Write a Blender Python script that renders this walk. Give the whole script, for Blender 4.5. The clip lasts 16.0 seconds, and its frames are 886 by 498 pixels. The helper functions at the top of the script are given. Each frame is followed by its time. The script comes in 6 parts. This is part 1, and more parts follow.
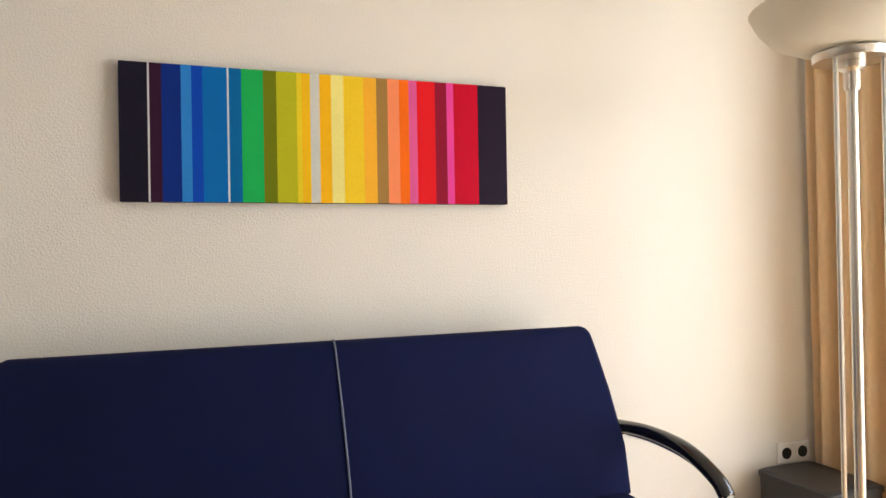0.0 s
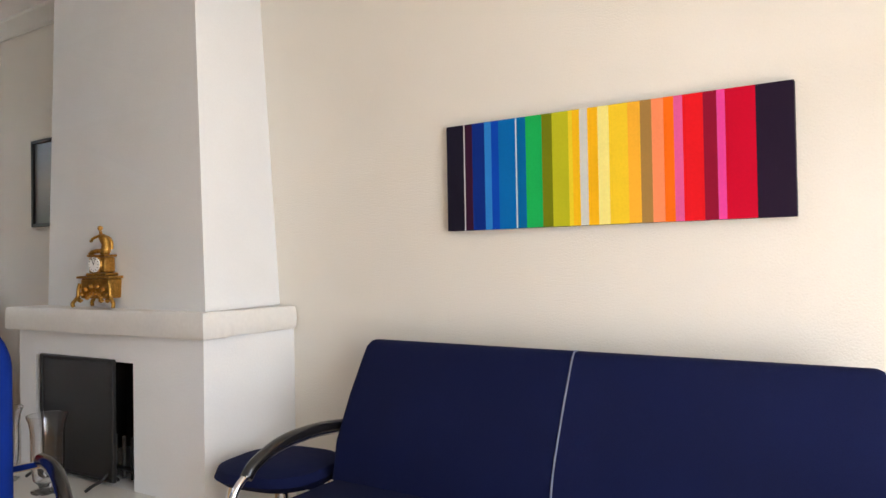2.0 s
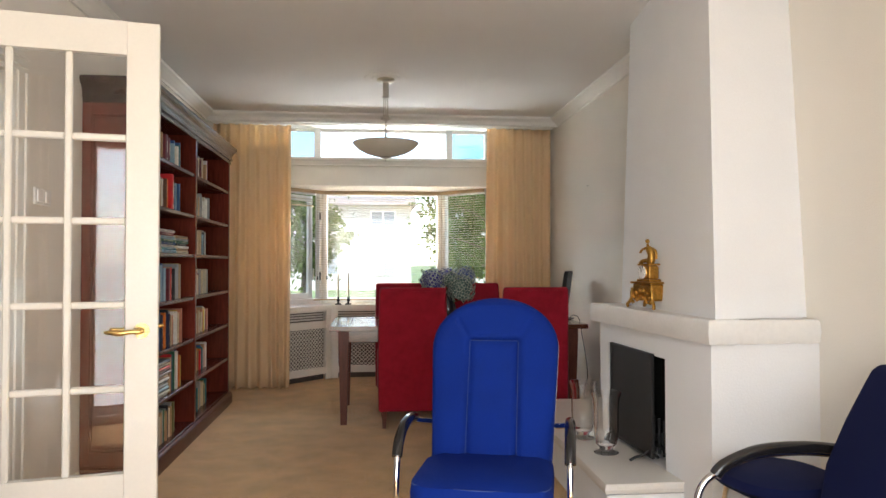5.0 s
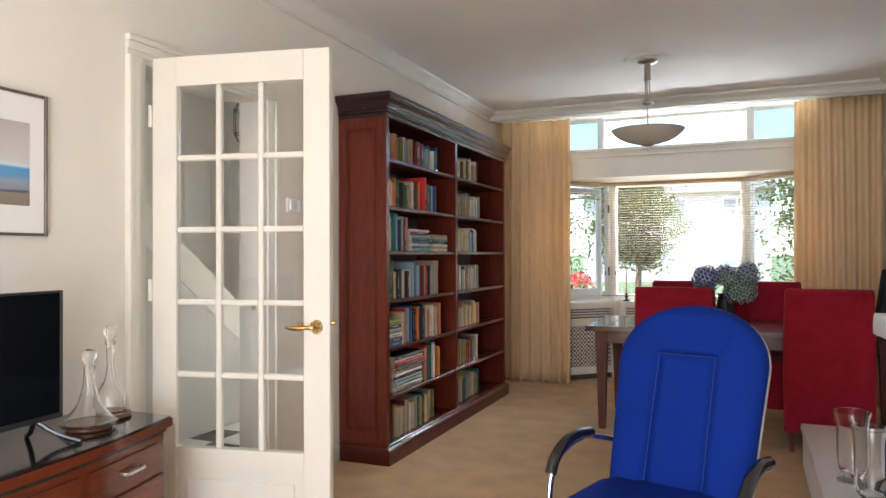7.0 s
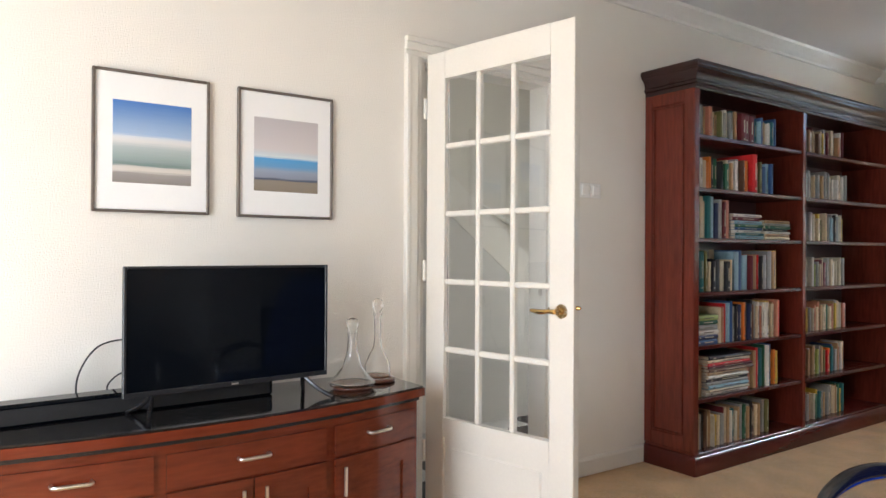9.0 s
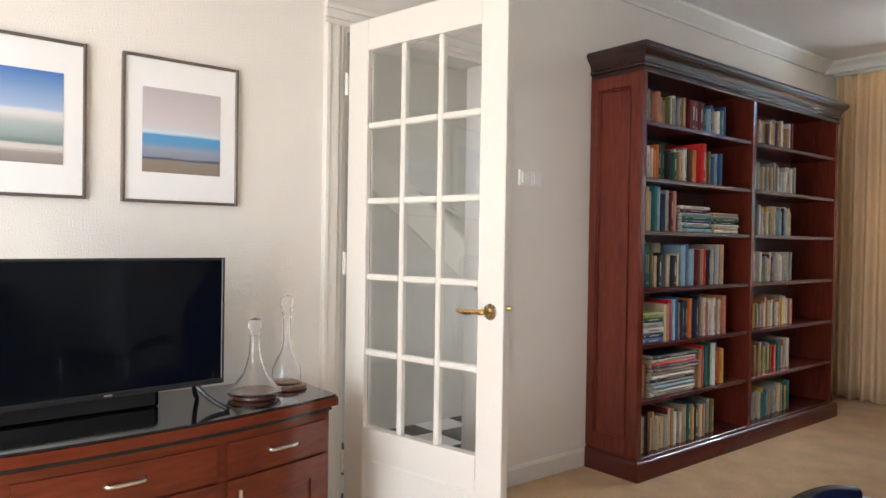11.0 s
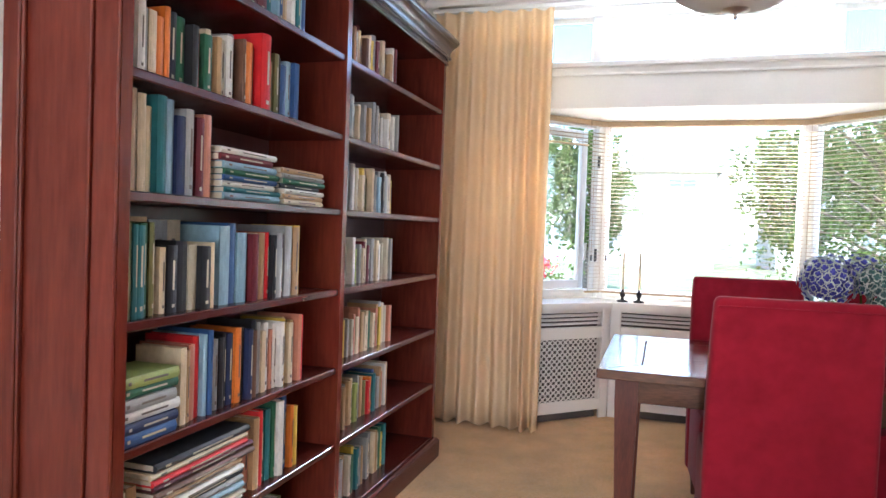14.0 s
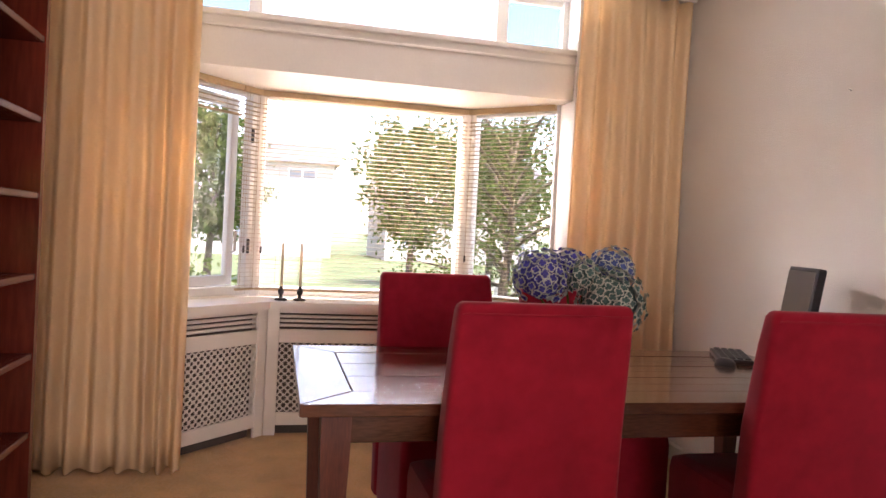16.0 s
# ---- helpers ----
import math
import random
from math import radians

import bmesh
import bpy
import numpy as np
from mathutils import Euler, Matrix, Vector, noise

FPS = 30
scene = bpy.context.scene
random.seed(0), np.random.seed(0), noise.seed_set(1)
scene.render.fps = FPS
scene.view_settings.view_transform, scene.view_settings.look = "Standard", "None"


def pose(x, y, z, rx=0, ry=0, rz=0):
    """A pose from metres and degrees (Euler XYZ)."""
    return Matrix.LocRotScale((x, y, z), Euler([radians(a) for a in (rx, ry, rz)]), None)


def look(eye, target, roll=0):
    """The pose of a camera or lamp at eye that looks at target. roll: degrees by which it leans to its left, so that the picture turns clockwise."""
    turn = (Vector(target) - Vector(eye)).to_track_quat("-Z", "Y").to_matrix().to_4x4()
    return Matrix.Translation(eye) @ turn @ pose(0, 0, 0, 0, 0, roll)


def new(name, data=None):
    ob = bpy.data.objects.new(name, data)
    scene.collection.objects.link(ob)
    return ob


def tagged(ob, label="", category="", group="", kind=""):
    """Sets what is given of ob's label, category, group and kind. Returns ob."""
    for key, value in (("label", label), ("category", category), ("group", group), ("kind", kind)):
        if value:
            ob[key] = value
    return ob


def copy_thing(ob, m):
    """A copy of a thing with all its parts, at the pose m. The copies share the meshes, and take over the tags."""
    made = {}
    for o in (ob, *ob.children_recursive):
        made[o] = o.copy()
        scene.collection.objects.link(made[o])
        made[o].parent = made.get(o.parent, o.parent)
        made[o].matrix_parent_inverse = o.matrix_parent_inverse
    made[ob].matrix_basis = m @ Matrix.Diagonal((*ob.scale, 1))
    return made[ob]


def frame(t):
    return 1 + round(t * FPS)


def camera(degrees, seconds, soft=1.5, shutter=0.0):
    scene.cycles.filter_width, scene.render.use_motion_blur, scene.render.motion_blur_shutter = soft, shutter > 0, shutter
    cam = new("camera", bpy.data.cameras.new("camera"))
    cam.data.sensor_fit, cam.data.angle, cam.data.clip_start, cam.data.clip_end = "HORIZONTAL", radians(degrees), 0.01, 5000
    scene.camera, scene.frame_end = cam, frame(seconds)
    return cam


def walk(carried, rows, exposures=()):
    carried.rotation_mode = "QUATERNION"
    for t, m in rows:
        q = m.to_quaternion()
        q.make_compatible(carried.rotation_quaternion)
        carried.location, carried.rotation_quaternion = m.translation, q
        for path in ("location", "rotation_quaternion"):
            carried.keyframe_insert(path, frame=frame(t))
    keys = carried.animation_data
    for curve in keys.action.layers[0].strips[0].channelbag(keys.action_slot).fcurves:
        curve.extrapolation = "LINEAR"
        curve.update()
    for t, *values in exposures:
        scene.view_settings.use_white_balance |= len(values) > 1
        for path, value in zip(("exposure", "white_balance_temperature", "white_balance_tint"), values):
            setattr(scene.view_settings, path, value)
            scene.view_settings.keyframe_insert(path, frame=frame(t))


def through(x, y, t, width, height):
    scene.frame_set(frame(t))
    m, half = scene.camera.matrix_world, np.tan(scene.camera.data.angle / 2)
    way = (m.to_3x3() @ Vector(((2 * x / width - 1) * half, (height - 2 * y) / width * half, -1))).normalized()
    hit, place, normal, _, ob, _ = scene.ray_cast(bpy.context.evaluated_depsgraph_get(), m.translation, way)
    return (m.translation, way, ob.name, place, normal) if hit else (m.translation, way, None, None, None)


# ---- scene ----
cam = camera(64.6, 16.0)

PATH = [
    (0, (1.344, -5.697, 1.129), (3.226, -6.373, 1.14), -1.0),
    (0.5, (1.245, -5.994, 1.153), (3.237, -6.166, 1.166), -1.1),
    (1, (1.208, -6.315, 1.143), (3.195, -6.088, 1.173), -1.1),
    (1.5, (1.176, -6.643, 1.17), (3.094, -6.076, 1.18), -1.2),
    (2, (1.246, -6.912, 1.178), (2.925, -5.826, 1.21), -1.0),
    (2.5, (1.346, -7.092, 1.172), (2.628, -5.558, 1.236), -0.5),
    (3, (1.408, -7.271, 1.179), (2.291, -5.478, 1.248), -0.0),
    (3.5, (1.439, -7.453, 1.21), (1.914, -5.512, 1.282), 0.1),
    (3.7, (1.446, -7.491, 1.207), (1.831, -5.53, 1.284), 0.4),
    (5.8, (1.85, -7.443, 1.264), (1.858, -5.443, 1.283), -0.3),
    (6, (1.947, -7.422, 1.272), (1.84, -5.425, 1.287), 0.2),
    (6.5, (2.166, -7.312, 1.257), (1.771, -5.351, 1.28), -0.5),
    (7, (2.3, -7.241, 1.273), (1.527, -5.396, 1.291), -0.2),
    (7.5, (2.431, -7.108, 1.249), (1.288, -5.467, 1.276), -0.2),
    (8, (2.492, -6.968, 1.235), (1.128, -5.506, 1.262), 0.0),
    (8.5, (2.61, -6.878, 1.204), (1.068, -5.606, 1.234), -0.0),
    (8.7, (2.673, -6.829, 1.209), (1.052, -5.657, 1.232), 0.1),
    (10.8, (2.591, -6.585, 1.225), (0.935, -5.463, 1.209), 0.7),
    (11, (2.514, -6.499, 1.23), (0.956, -5.245, 1.207), 0.9),
    (11.5, (2.337, -6.18, 1.256), (0.968, -4.721, 1.23), 0.9),
    (12, (2.199, -5.839, 1.27), (0.961, -4.269, 1.232), 1.2),
    (12.5, (2.057, -5.504, 1.267), (0.907, -3.868, 1.221), 1.4),
    (13, (1.922, -5.213, 1.259), (0.847, -3.528, 1.212), 1.4),
    (13.5, (1.669, -4.949, 1.254), (0.736, -3.18, 1.2), 1.5),
    (14, (1.487, -4.703, 1.235), (0.889, -2.795, 1.182), 2.0),
    (14.5, (1.36, -4.448, 1.24), (1.112, -2.464, 1.188), 2.3),
    (15, (1.26, -4.225, 1.229), (1.32, -2.226, 1.181), 2.7),
    (15.5, (1.222, -4.057, 1.23), (1.542, -2.083, 1.188), 2.9),
    (16, (1.2, -3.996, 1.218), (1.661, -2.05, 1.181), 3.0),
]
walk(cam, [(t, look(eye, target, roll)) for t, eye, target, roll in PATH], [(0, 2.4, 6250, 8), (1.5, 2.5, 5950, 9), (2.5, 2.65, 6350, 10), (3.5, 2.65, 6500, 11), (6, 2.68, 6200, 9), (7, 2.75, 6000, 9), (8, 2.75, 5750, 8), (11, 2.85, 5800, 9), (12, 2.97, 5850, 11), (13.5, 3.6, 5350, 8), (14, 3.6, 5500, 14), (14.5, 3.42, 5650, 14), (15, 3.27, 5750, 16), (16, 3.05, 7000, 31)])

# ---- world, sun, exposure ----
SUN_EL, SUN_ROT = radians(67), math.pi - 0.12
world = bpy.data.worlds.new("sky")
scene.world = world
world.use_nodes = True
wn = world.node_tree
sky = wn.nodes.new("ShaderNodeTexSky")
sky.sky_type, sky.sun_disc, sky.sun_elevation, sky.sun_rotation = "NISHITA", False, SUN_EL, SUN_ROT
wn.nodes["Background"].inputs["Strength"].default_value = 0.115
wn.links.new(sky.outputs["Color"], wn.nodes["Background"].inputs["Color"])
sun_dir = Vector((math.sin(SUN_ROT) * math.cos(SUN_EL), math.cos(SUN_ROT) * math.cos(SUN_EL), math.sin(SUN_EL)))
sun = new("sun", bpy.data.lights.new("sun", "SUN"))
sun.data.energy, sun.data.angle, sun.data.color = 1.9, radians(0.5), (1.0, 0.97, 0.92)
sun.matrix_world = look(sun_dir * 30, (0, 0, 0))

# skylight in the opening of the wide garden window
day = new("garden_window_daylight", bpy.data.lights.new("garden_window_daylight", "AREA"))
day.data.shape, day.data.size, day.data.size_y, day.data.energy, day.data.color = "RECTANGLE", 1.90, 2.0, 12, (1.0, 0.965, 0.92)
day.matrix_world = look((1.68, -8.20, 1.14), (1.68, -4.0, 1.14))
# added lamp outside the bay, near its roof line, boosting the skylight indoors
low = new("bay_fill_lamp", bpy.data.lights.new("bay_fill_lamp", "AREA"))
low.data.shape, low.data.size, low.data.size_y, low.data.energy, low.data.color = "RECTANGLE", 1.4, 0.22, 27, (0.97, 0.99, 1.0)
low.matrix_world = look((1.92, 1.06, 2.19), (1.92, -0.15, 0.55))
# daylight in the frosted pane of the entrance door
entry = new("entrance_daylight", bpy.data.lights.new("entrance_daylight", "AREA"))
entry.data.shape, entry.data.size, entry.data.size_y, entry.data.energy, entry.data.color = "RECTANGLE", 0.56, 1.6, 1.8, (1.0, 0.98, 0.95)
entry.matrix_world = look((-0.535, -1.90, 1.13), (-0.535, -4.0, 1.13))

# ---- materials ----
def mat(name, color, rough=0.6, metal=0.0, vary=0.12, scale=6.0, fine=120.0, bump=0.0, bump_scale=300.0, spec=0.5, coat=0.0, sheen=0.0, stretch=(1, 1, 1), rvar=0.025):
    """A surface with broad and fine variation of its colour, uneven gloss and fine relief."""
    m = bpy.data.materials.new(name)
    m.use_nodes = True
    nt = m.node_tree
    b = nt.nodes["Principled BSDF"]
    tc = nt.nodes.new("ShaderNodeTexCoord")
    mp = nt.nodes.new("ShaderNodeMapping")
    mp.inputs["Scale"].default_value = stretch
    nt.links.new(tc.outputs["Object"], mp.inputs["Vector"])
    n1 = nt.nodes.new("ShaderNodeTexNoise")
    n1.inputs["Scale"].default_value, n1.inputs["Detail"].default_value = scale, 2
    n2 = nt.nodes.new("ShaderNodeTexNoise")
    n2.inputs["Scale"].default_value, n2.inputs["Detail"].default_value = fine, 2
    for n in (n1, n2):
        nt.links.new(mp.outputs["Vector"], n.inputs["Vector"])
    add = nt.nodes.new("ShaderNodeMath")
    add.operation = "ADD"
    nt.links.new(n1.outputs["Fac"], add.inputs[0])
    nt.links.new(n2.outputs["Fac"], add.inputs[1])
    rmp = nt.nodes.new("ShaderNodeMapRange")
    rmp.clamp = False
    rmp.inputs["From Min"].default_value, rmp.inputs["From Max"].default_value = 0.7, 1.3
    rmp.inputs["To Min"].default_value, rmp.inputs["To Max"].default_value = 1 - vary, 1 + vary
    nt.links.new(add.outputs[0], rmp.inputs["Value"])
    mul = nt.nodes.new("ShaderNodeVectorMath")
    mul.operation = "SCALE"
    mul.inputs[0].default_value = color[:3]
    nt.links.new(rmp.outputs["Result"], mul.inputs["Scale"])
    nt.links.new(mul.outputs["Vector"], b.inputs["Base Color"])
    rr = nt.nodes.new("ShaderNodeMapRange")
    rr.inputs["From Min"].default_value, rr.inputs["From Max"].default_value = 0.3, 0.7
    rr.inputs["To Min"].default_value, rr.inputs["To Max"].default_value = max(0.01, rough - rvar), min(1, rough + rvar)
    nt.links.new(n1.outputs["Fac"], rr.inputs["Value"])
    nt.links.new(rr.outputs["Result"], b.inputs["Roughness"])
    b.inputs["Metallic"].default_value = metal
    b.inputs["Specular IOR Level"].default_value = spec
    b.inputs["Coat Weight"].default_value = coat
    b.inputs["Coat Roughness"].default_value = 0.12
    b.inputs["Sheen Weight"].default_value = sheen
    if bump:
        nb = nt.nodes.new("ShaderNodeTexNoise")
        nb.inputs["Scale"].default_value, nb.inputs["Detail"].default_value = bump_scale, 3
        nt.links.new(mp.outputs["Vector"], nb.inputs["Vector"])
        bp = nt.nodes.new("ShaderNodeBump")
        bp.inputs["Strength"].default_value, bp.inputs["Distance"].default_value = bump, 0.004
        nt.links.new(nb.outputs["Fac"], bp.inputs["Height"])
        nt.links.new(bp.outputs["Normal"], b.inputs["Normal"])
    return m


def glass(name, color=(1, 1, 1), rough=0.0, ior=1.45, rib=0.0):
    m = bpy.data.materials.new(name)
    m.use_nodes = True
    nt = m.node_tree
    b = nt.nodes["Principled BSDF"]
    b.inputs["Base Color"].default_value = (*color, 1)
    b.inputs["Roughness"].default_value, b.inputs["Transmission Weight"].default_value, b.inputs["IOR"].default_value = rough, 1.0, ior
    if rib:
        tc = nt.nodes.new("ShaderNodeTexCoord")
        w = nt.nodes.new("ShaderNodeTexWave")
        w.bands_direction = "X"
        w.inputs["Scale"].default_value = rib
        bp = nt.nodes.new("ShaderNodeBump")
        bp.inputs["Strength"].default_value, bp.inputs["Distance"].default_value = 0.6, 0.01
        nt.links.new(tc.outputs["Object"], w.inputs["Vector"])
        nt.links.new(w.outputs["Fac"], bp.inputs["Height"])
        nt.links.new(bp.outputs["Normal"], b.inputs["Normal"])
    return m


def cloth(name, color, through=0.4, vary=0.1):
    """Woven cloth that lets some light through."""
    m = mat(name, color, 0.9, vary=vary, scale=3, fine=60, bump=0.25, bump_scale=500, spec=0.2)
    nt = m.node_tree
    b = nt.nodes["Principled BSDF"]
    tr = nt.nodes.new("ShaderNodeBsdfTranslucent")
    tr.inputs["Color"].default_value = (*color, 1)
    mx = nt.nodes.new("ShaderNodeMixShader")
    mx.inputs[0].default_value = through
    nt.links.new(b.outputs[0], mx.inputs[1])
    nt.links.new(tr.outputs[0], mx.inputs[2])
    nt.links.new(mx.outputs[0], nt.nodes["Material Output"].inputs["Surface"])
    return m


M_WALL = mat("wall_paint", (0.83, 0.79, 0.72), 0.85, vary=0.02, scale=2, fine=200, bump=0.55, bump_scale=170, spec=0.25)
M_CHIM = mat("chimney_plaster", (0.86, 0.87, 0.885), 0.8, vary=0.02, scale=3, fine=150, bump=0.25, bump_scale=120, spec=0.3)
M_CEIL = mat("ceiling_paint", (0.80, 0.785, 0.76), 0.9, vary=0.015, scale=2, fine=150, bump=0.1, spec=0.2)
M_WHITE = mat("white_gloss_paint", (0.80, 0.77, 0.70), 0.35, vary=0.02, scale=4, fine=90, bump=0.05, bump_scale=90)
M_DOOR = mat("door_paint", (0.76, 0.72, 0.645), 0.35, vary=0.02, scale=4, fine=90, bump=0.05, bump_scale=90)
# grey-white paint; on bay and transom frames its grey is painted shade
M_GREYW = mat("grey_paint_and_frame_shade", (0.66, 0.64, 0.60), 0.4, vary=0.03, scale=4, fine=90, bump=0.05, bump_scale=90)
M_CARPET = mat("carpet", (0.60, 0.375, 0.168), 0.95, vary=0.21, scale=5, fine=70, bump=1.0, bump_scale=420, spec=0.1, sheen=0.3)
M_MAHOG = mat("mahogany", (0.132, 0.023, 0.0125), 0.20, vary=0.24, scale=2.0, fine=16, stretch=(4, 4, 0.5), rvar=0.0)
# lengthwise grain, with the shade between the shelves darkening its colour
M_MAHOGH = mat("shaded_mahogany_lengthwise", (0.082, 0.012, 0.0075), 0.27, vary=0.09, scale=2.0, fine=16, stretch=(4, 0.5, 4), rvar=0.0)
# same mahogany, darker still: shade at the back of the bookcase
M_MAHOG_SHADE = mat("shaded_mahogany", (0.062, 0.009, 0.006), 0.35, vary=0.12, scale=2.0, fine=16, stretch=(4, 4, 0.5), rvar=0.0)
M_CHERRY = mat("cherry_wood", (0.125, 0.023, 0.009), 0.14, vary=0.24, scale=2.0, fine=16, stretch=(4, 0.5, 4), rvar=0.0)
M_TABLE = mat("dark_table_wood", (0.085, 0.028, 0.014), 0.15, vary=0.35, scale=3.0, fine=28, bump=0.03, bump_scale=30, coat=0.3, stretch=(1, 7, 7))
M_TLEG = mat("table_leg_wood", (0.105, 0.026, 0.012), 0.45, vary=0.25, scale=3.0, fine=28, spec=0.35, stretch=(7, 7, 1))
M_RED = mat("red_suede", (0.30, 0.011, 0.025), 0.9, vary=0.14, scale=7, fine=22, bump=0.15, bump_scale=350, spec=0.12, sheen=0.12)
M_NAVY = mat("navy_weave", (0.0055, 0.009, 0.048), 0.85, vary=0.12, scale=4, fine=300, bump=0.35, bump_scale=600, spec=0.14)
M_BLUE = mat("royal_blue_weave", (0.0045, 0.026, 0.24), 0.85, vary=0.12, scale=4, fine=300, bump=0.4, bump_scale=600, spec=0.15)
M_PIPE = mat("pale_piping", (0.16, 0.18, 0.26), 0.7, vary=0.05)
M_STITCH = mat("blue_stitching", (0.045, 0.085, 0.27), 0.7, vary=0.05)
M_CHROME = mat("chrome", (0.82, 0.82, 0.82), 0.08, 1.0, vary=0.02)
M_NICKEL = mat("brushed_nickel", (0.62, 0.58, 0.52), 0.3, 1.0, vary=0.05, stretch=(8, 8, 1))
M_BLACKW = mat("black_lacquer", (0.012, 0.011, 0.012), 0.22, vary=0.1, coat=0.4)
M_BLACK = mat("matt_black_metal", (0.014, 0.014, 0.015), 0.5, vary=0.2)
M_PLAST = mat("black_plastic", (0.015, 0.015, 0.017), 0.3, vary=0.1)
M_SCREEN = mat("dark_screen", (0.003, 0.004, 0.006), 0.05, vary=0.05, spec=0.14)
M_BRASS = mat("polished_brass", (0.60, 0.40, 0.15), 0.22, 1.0, vary=0.08)
M_GILT = mat("gilt_bronze", (0.52, 0.29, 0.065), 0.36, 1.0, vary=0.3, scale=30, fine=120, bump=0.6, bump_scale=140)
M_MARBLE = mat("pale_stone", (0.82, 0.81, 0.79), 0.45, vary=0.03, scale=7, fine=60, bump=0.25, bump_scale=45)
M_HEARTH = mat("hearth_stone", (0.76, 0.74, 0.70), 0.3, vary=0.02, scale=4, fine=60, bump=0.02, bump_scale=20)
M_DARK = mat("soot", (0.010, 0.009, 0.008), 0.9, vary=0.3)
M_GLASS = glass("clear_glass")
# blue tint stands in for the sky's colour and dims the sky behind
M_REED = glass("sky_tinted_reeded_glass", (0.38, 0.56, 0.63), 0.05, 1.35, rib=14)
M_FROST = glass("frosted_door_glass", (1.0, 0.86, 0.66), 0.2)
M_OPAL = cloth("opal_glass", (0.80, 0.76, 0.68), 0.5, 0.03)
M_CURT = cloth("cream_curtain", (0.97, 0.76, 0.49), 0.30, 0.04)
M_RAIL = mat("tan_headrail", (0.40, 0.28, 0.15), 0.45, vary=0.06)
M_TRIM = mat("cornice_plaster", (0.80, 0.78, 0.73), 0.75, vary=0.02, scale=4, fine=90, bump=0.05, bump_scale=90, spec=0.25)
M_BLIND = mat("cream_slat", (0.33, 0.25, 0.15), 0.5, vary=0.04)
M_SWITCH = mat("switch_plastic", (0.92, 0.91, 0.88), 0.25, vary=0.01)
M_PAPER = mat("book_pages", (0.62, 0.55, 0.42), 0.9, vary=0.12, scale=20, fine=200)
M_MOUNT = mat("picture_mount", (0.87, 0.86, 0.84), 0.6, vary=0.01, coat=0.3)
M_FRAME = mat("pewter_frame", (0.16, 0.13, 0.11), 0.4, 0.5, vary=0.15)
M_LEAF = cloth("foliage", (0.085, 0.12, 0.03), 0.55, 0.45)
M_BARK = mat("bark", (0.10, 0.075, 0.05), 0.9, vary=0.35, scale=9, fine=60, bump=0.8, bump_scale=40)
M_GRASS = mat("lawn", (0.085, 0.12, 0.04), 0.95, vary=0.35, scale=0.8, fine=30)
M_PAVE = mat("paving", (0.24, 0.22, 0.19), 0.9, vary=0.15, scale=2, fine=40, bump=0.2, bump_scale=30)
M_TERR = mat("terrace_brick", (0.17, 0.12, 0.095), 0.9, vary=0.2, scale=2, fine=30)
M_ASPH = mat("asphalt", (0.06, 0.06, 0.06), 0.9, vary=0.2, scale=2, fine=60)
M_BRICK = mat("facade_render", (0.45, 0.43, 0.39), 0.9, vary=0.08, scale=2, fine=30)
M_ROOF = mat("roof_tile", (0.12, 0.11, 0.10), 0.8, vary=0.2, scale=3, fine=20)
# pale blue-grey puts the sky's reflection into the far houses' panes
M_SKYGLS = mat("window_sky_reflection", (0.22, 0.25, 0.27), 0.1, vary=0.1)


# ---- small builders ----
def part(name, bm, material, parent=None, label="", smooth=False, m=None):
    """Links a bmesh as one mesh object under a thing or a part."""
    me = bpy.data.meshes.new(name)
    bmesh.ops.recalc_face_normals(bm, faces=bm.faces)
    if smooth:
        for f in bm.faces:
            f.smooth = True
    bm.to_mesh(me)
    bm.free()
    if smooth:
        me.set_sharp_from_angle(angle=radians(40))
    if material:
        me.materials.append(material)
    ob = new(name, me)
    if parent:
        ob.parent = parent
    if m:
        ob.matrix_basis = m
    if label:
        tagged(ob, label)
    return ob


def thing(name, m, label, category, group="", kind=""):
    ob = new(name)
    ob.empty_display_size = 0.1
    ob.matrix_basis = m
    return tagged(ob, label, category, group, kind)


def box(x0, y0, z0, x1, y1, z1, bevel=0.0, seg=2, bm=None):
    own = bm is None
    bm = bmesh.new() if own else bm
    r = bmesh.ops.create_cube(bm, size=1)
    sx, sy, sz = x1 - x0, y1 - y0, z1 - z0
    for v in r["verts"]:
        v.co = Vector((x0 + (v.co.x + 0.5) * sx, y0 + (v.co.y + 0.5) * sy, z0 + (v.co.z + 0.5) * sz))
    if bevel:
        es = list({e for v in r["verts"] for e in v.link_edges})
        bmesh.ops.bevel(bm, geom=es, offset=bevel, segments=seg, affect="EDGES", profile=0.6)
    return bm


def rings(rows, closed_ends=True, bm=None, cyclic=True):
    """A skin over rows of points, each row a ring."""
    bm = bm or bmesh.new()
    made = [[bm.verts.new(p) for p in row] for row in rows]
    n = len(rows[0])
    for a, b in zip(made, made[1:]):
        for i in range(n if cyclic else n - 1):
            bm.faces.new((a[i], a[(i + 1) % n], b[(i + 1) % n], b[i]))
    if closed_ends:
        bm.faces.new(made[0][::-1])
        bm.faces.new(made[-1])
    return bm


def lathe(profile, seg=24, bm=None, center=(0, 0, 0), closed=False):
    rows = []
    for r, z in profile:
        rows.append([(center[0] + max(r, 0.0004) * math.cos(2 * math.pi * i / seg), center[1] + max(r, 0.0004) * math.sin(2 * math.pi * i / seg), center[2] + z) for i in range(seg)])
    if closed:
        rows.append(rows[0])
        return rings(rows, False, bm)
    return rings(rows, True, bm)


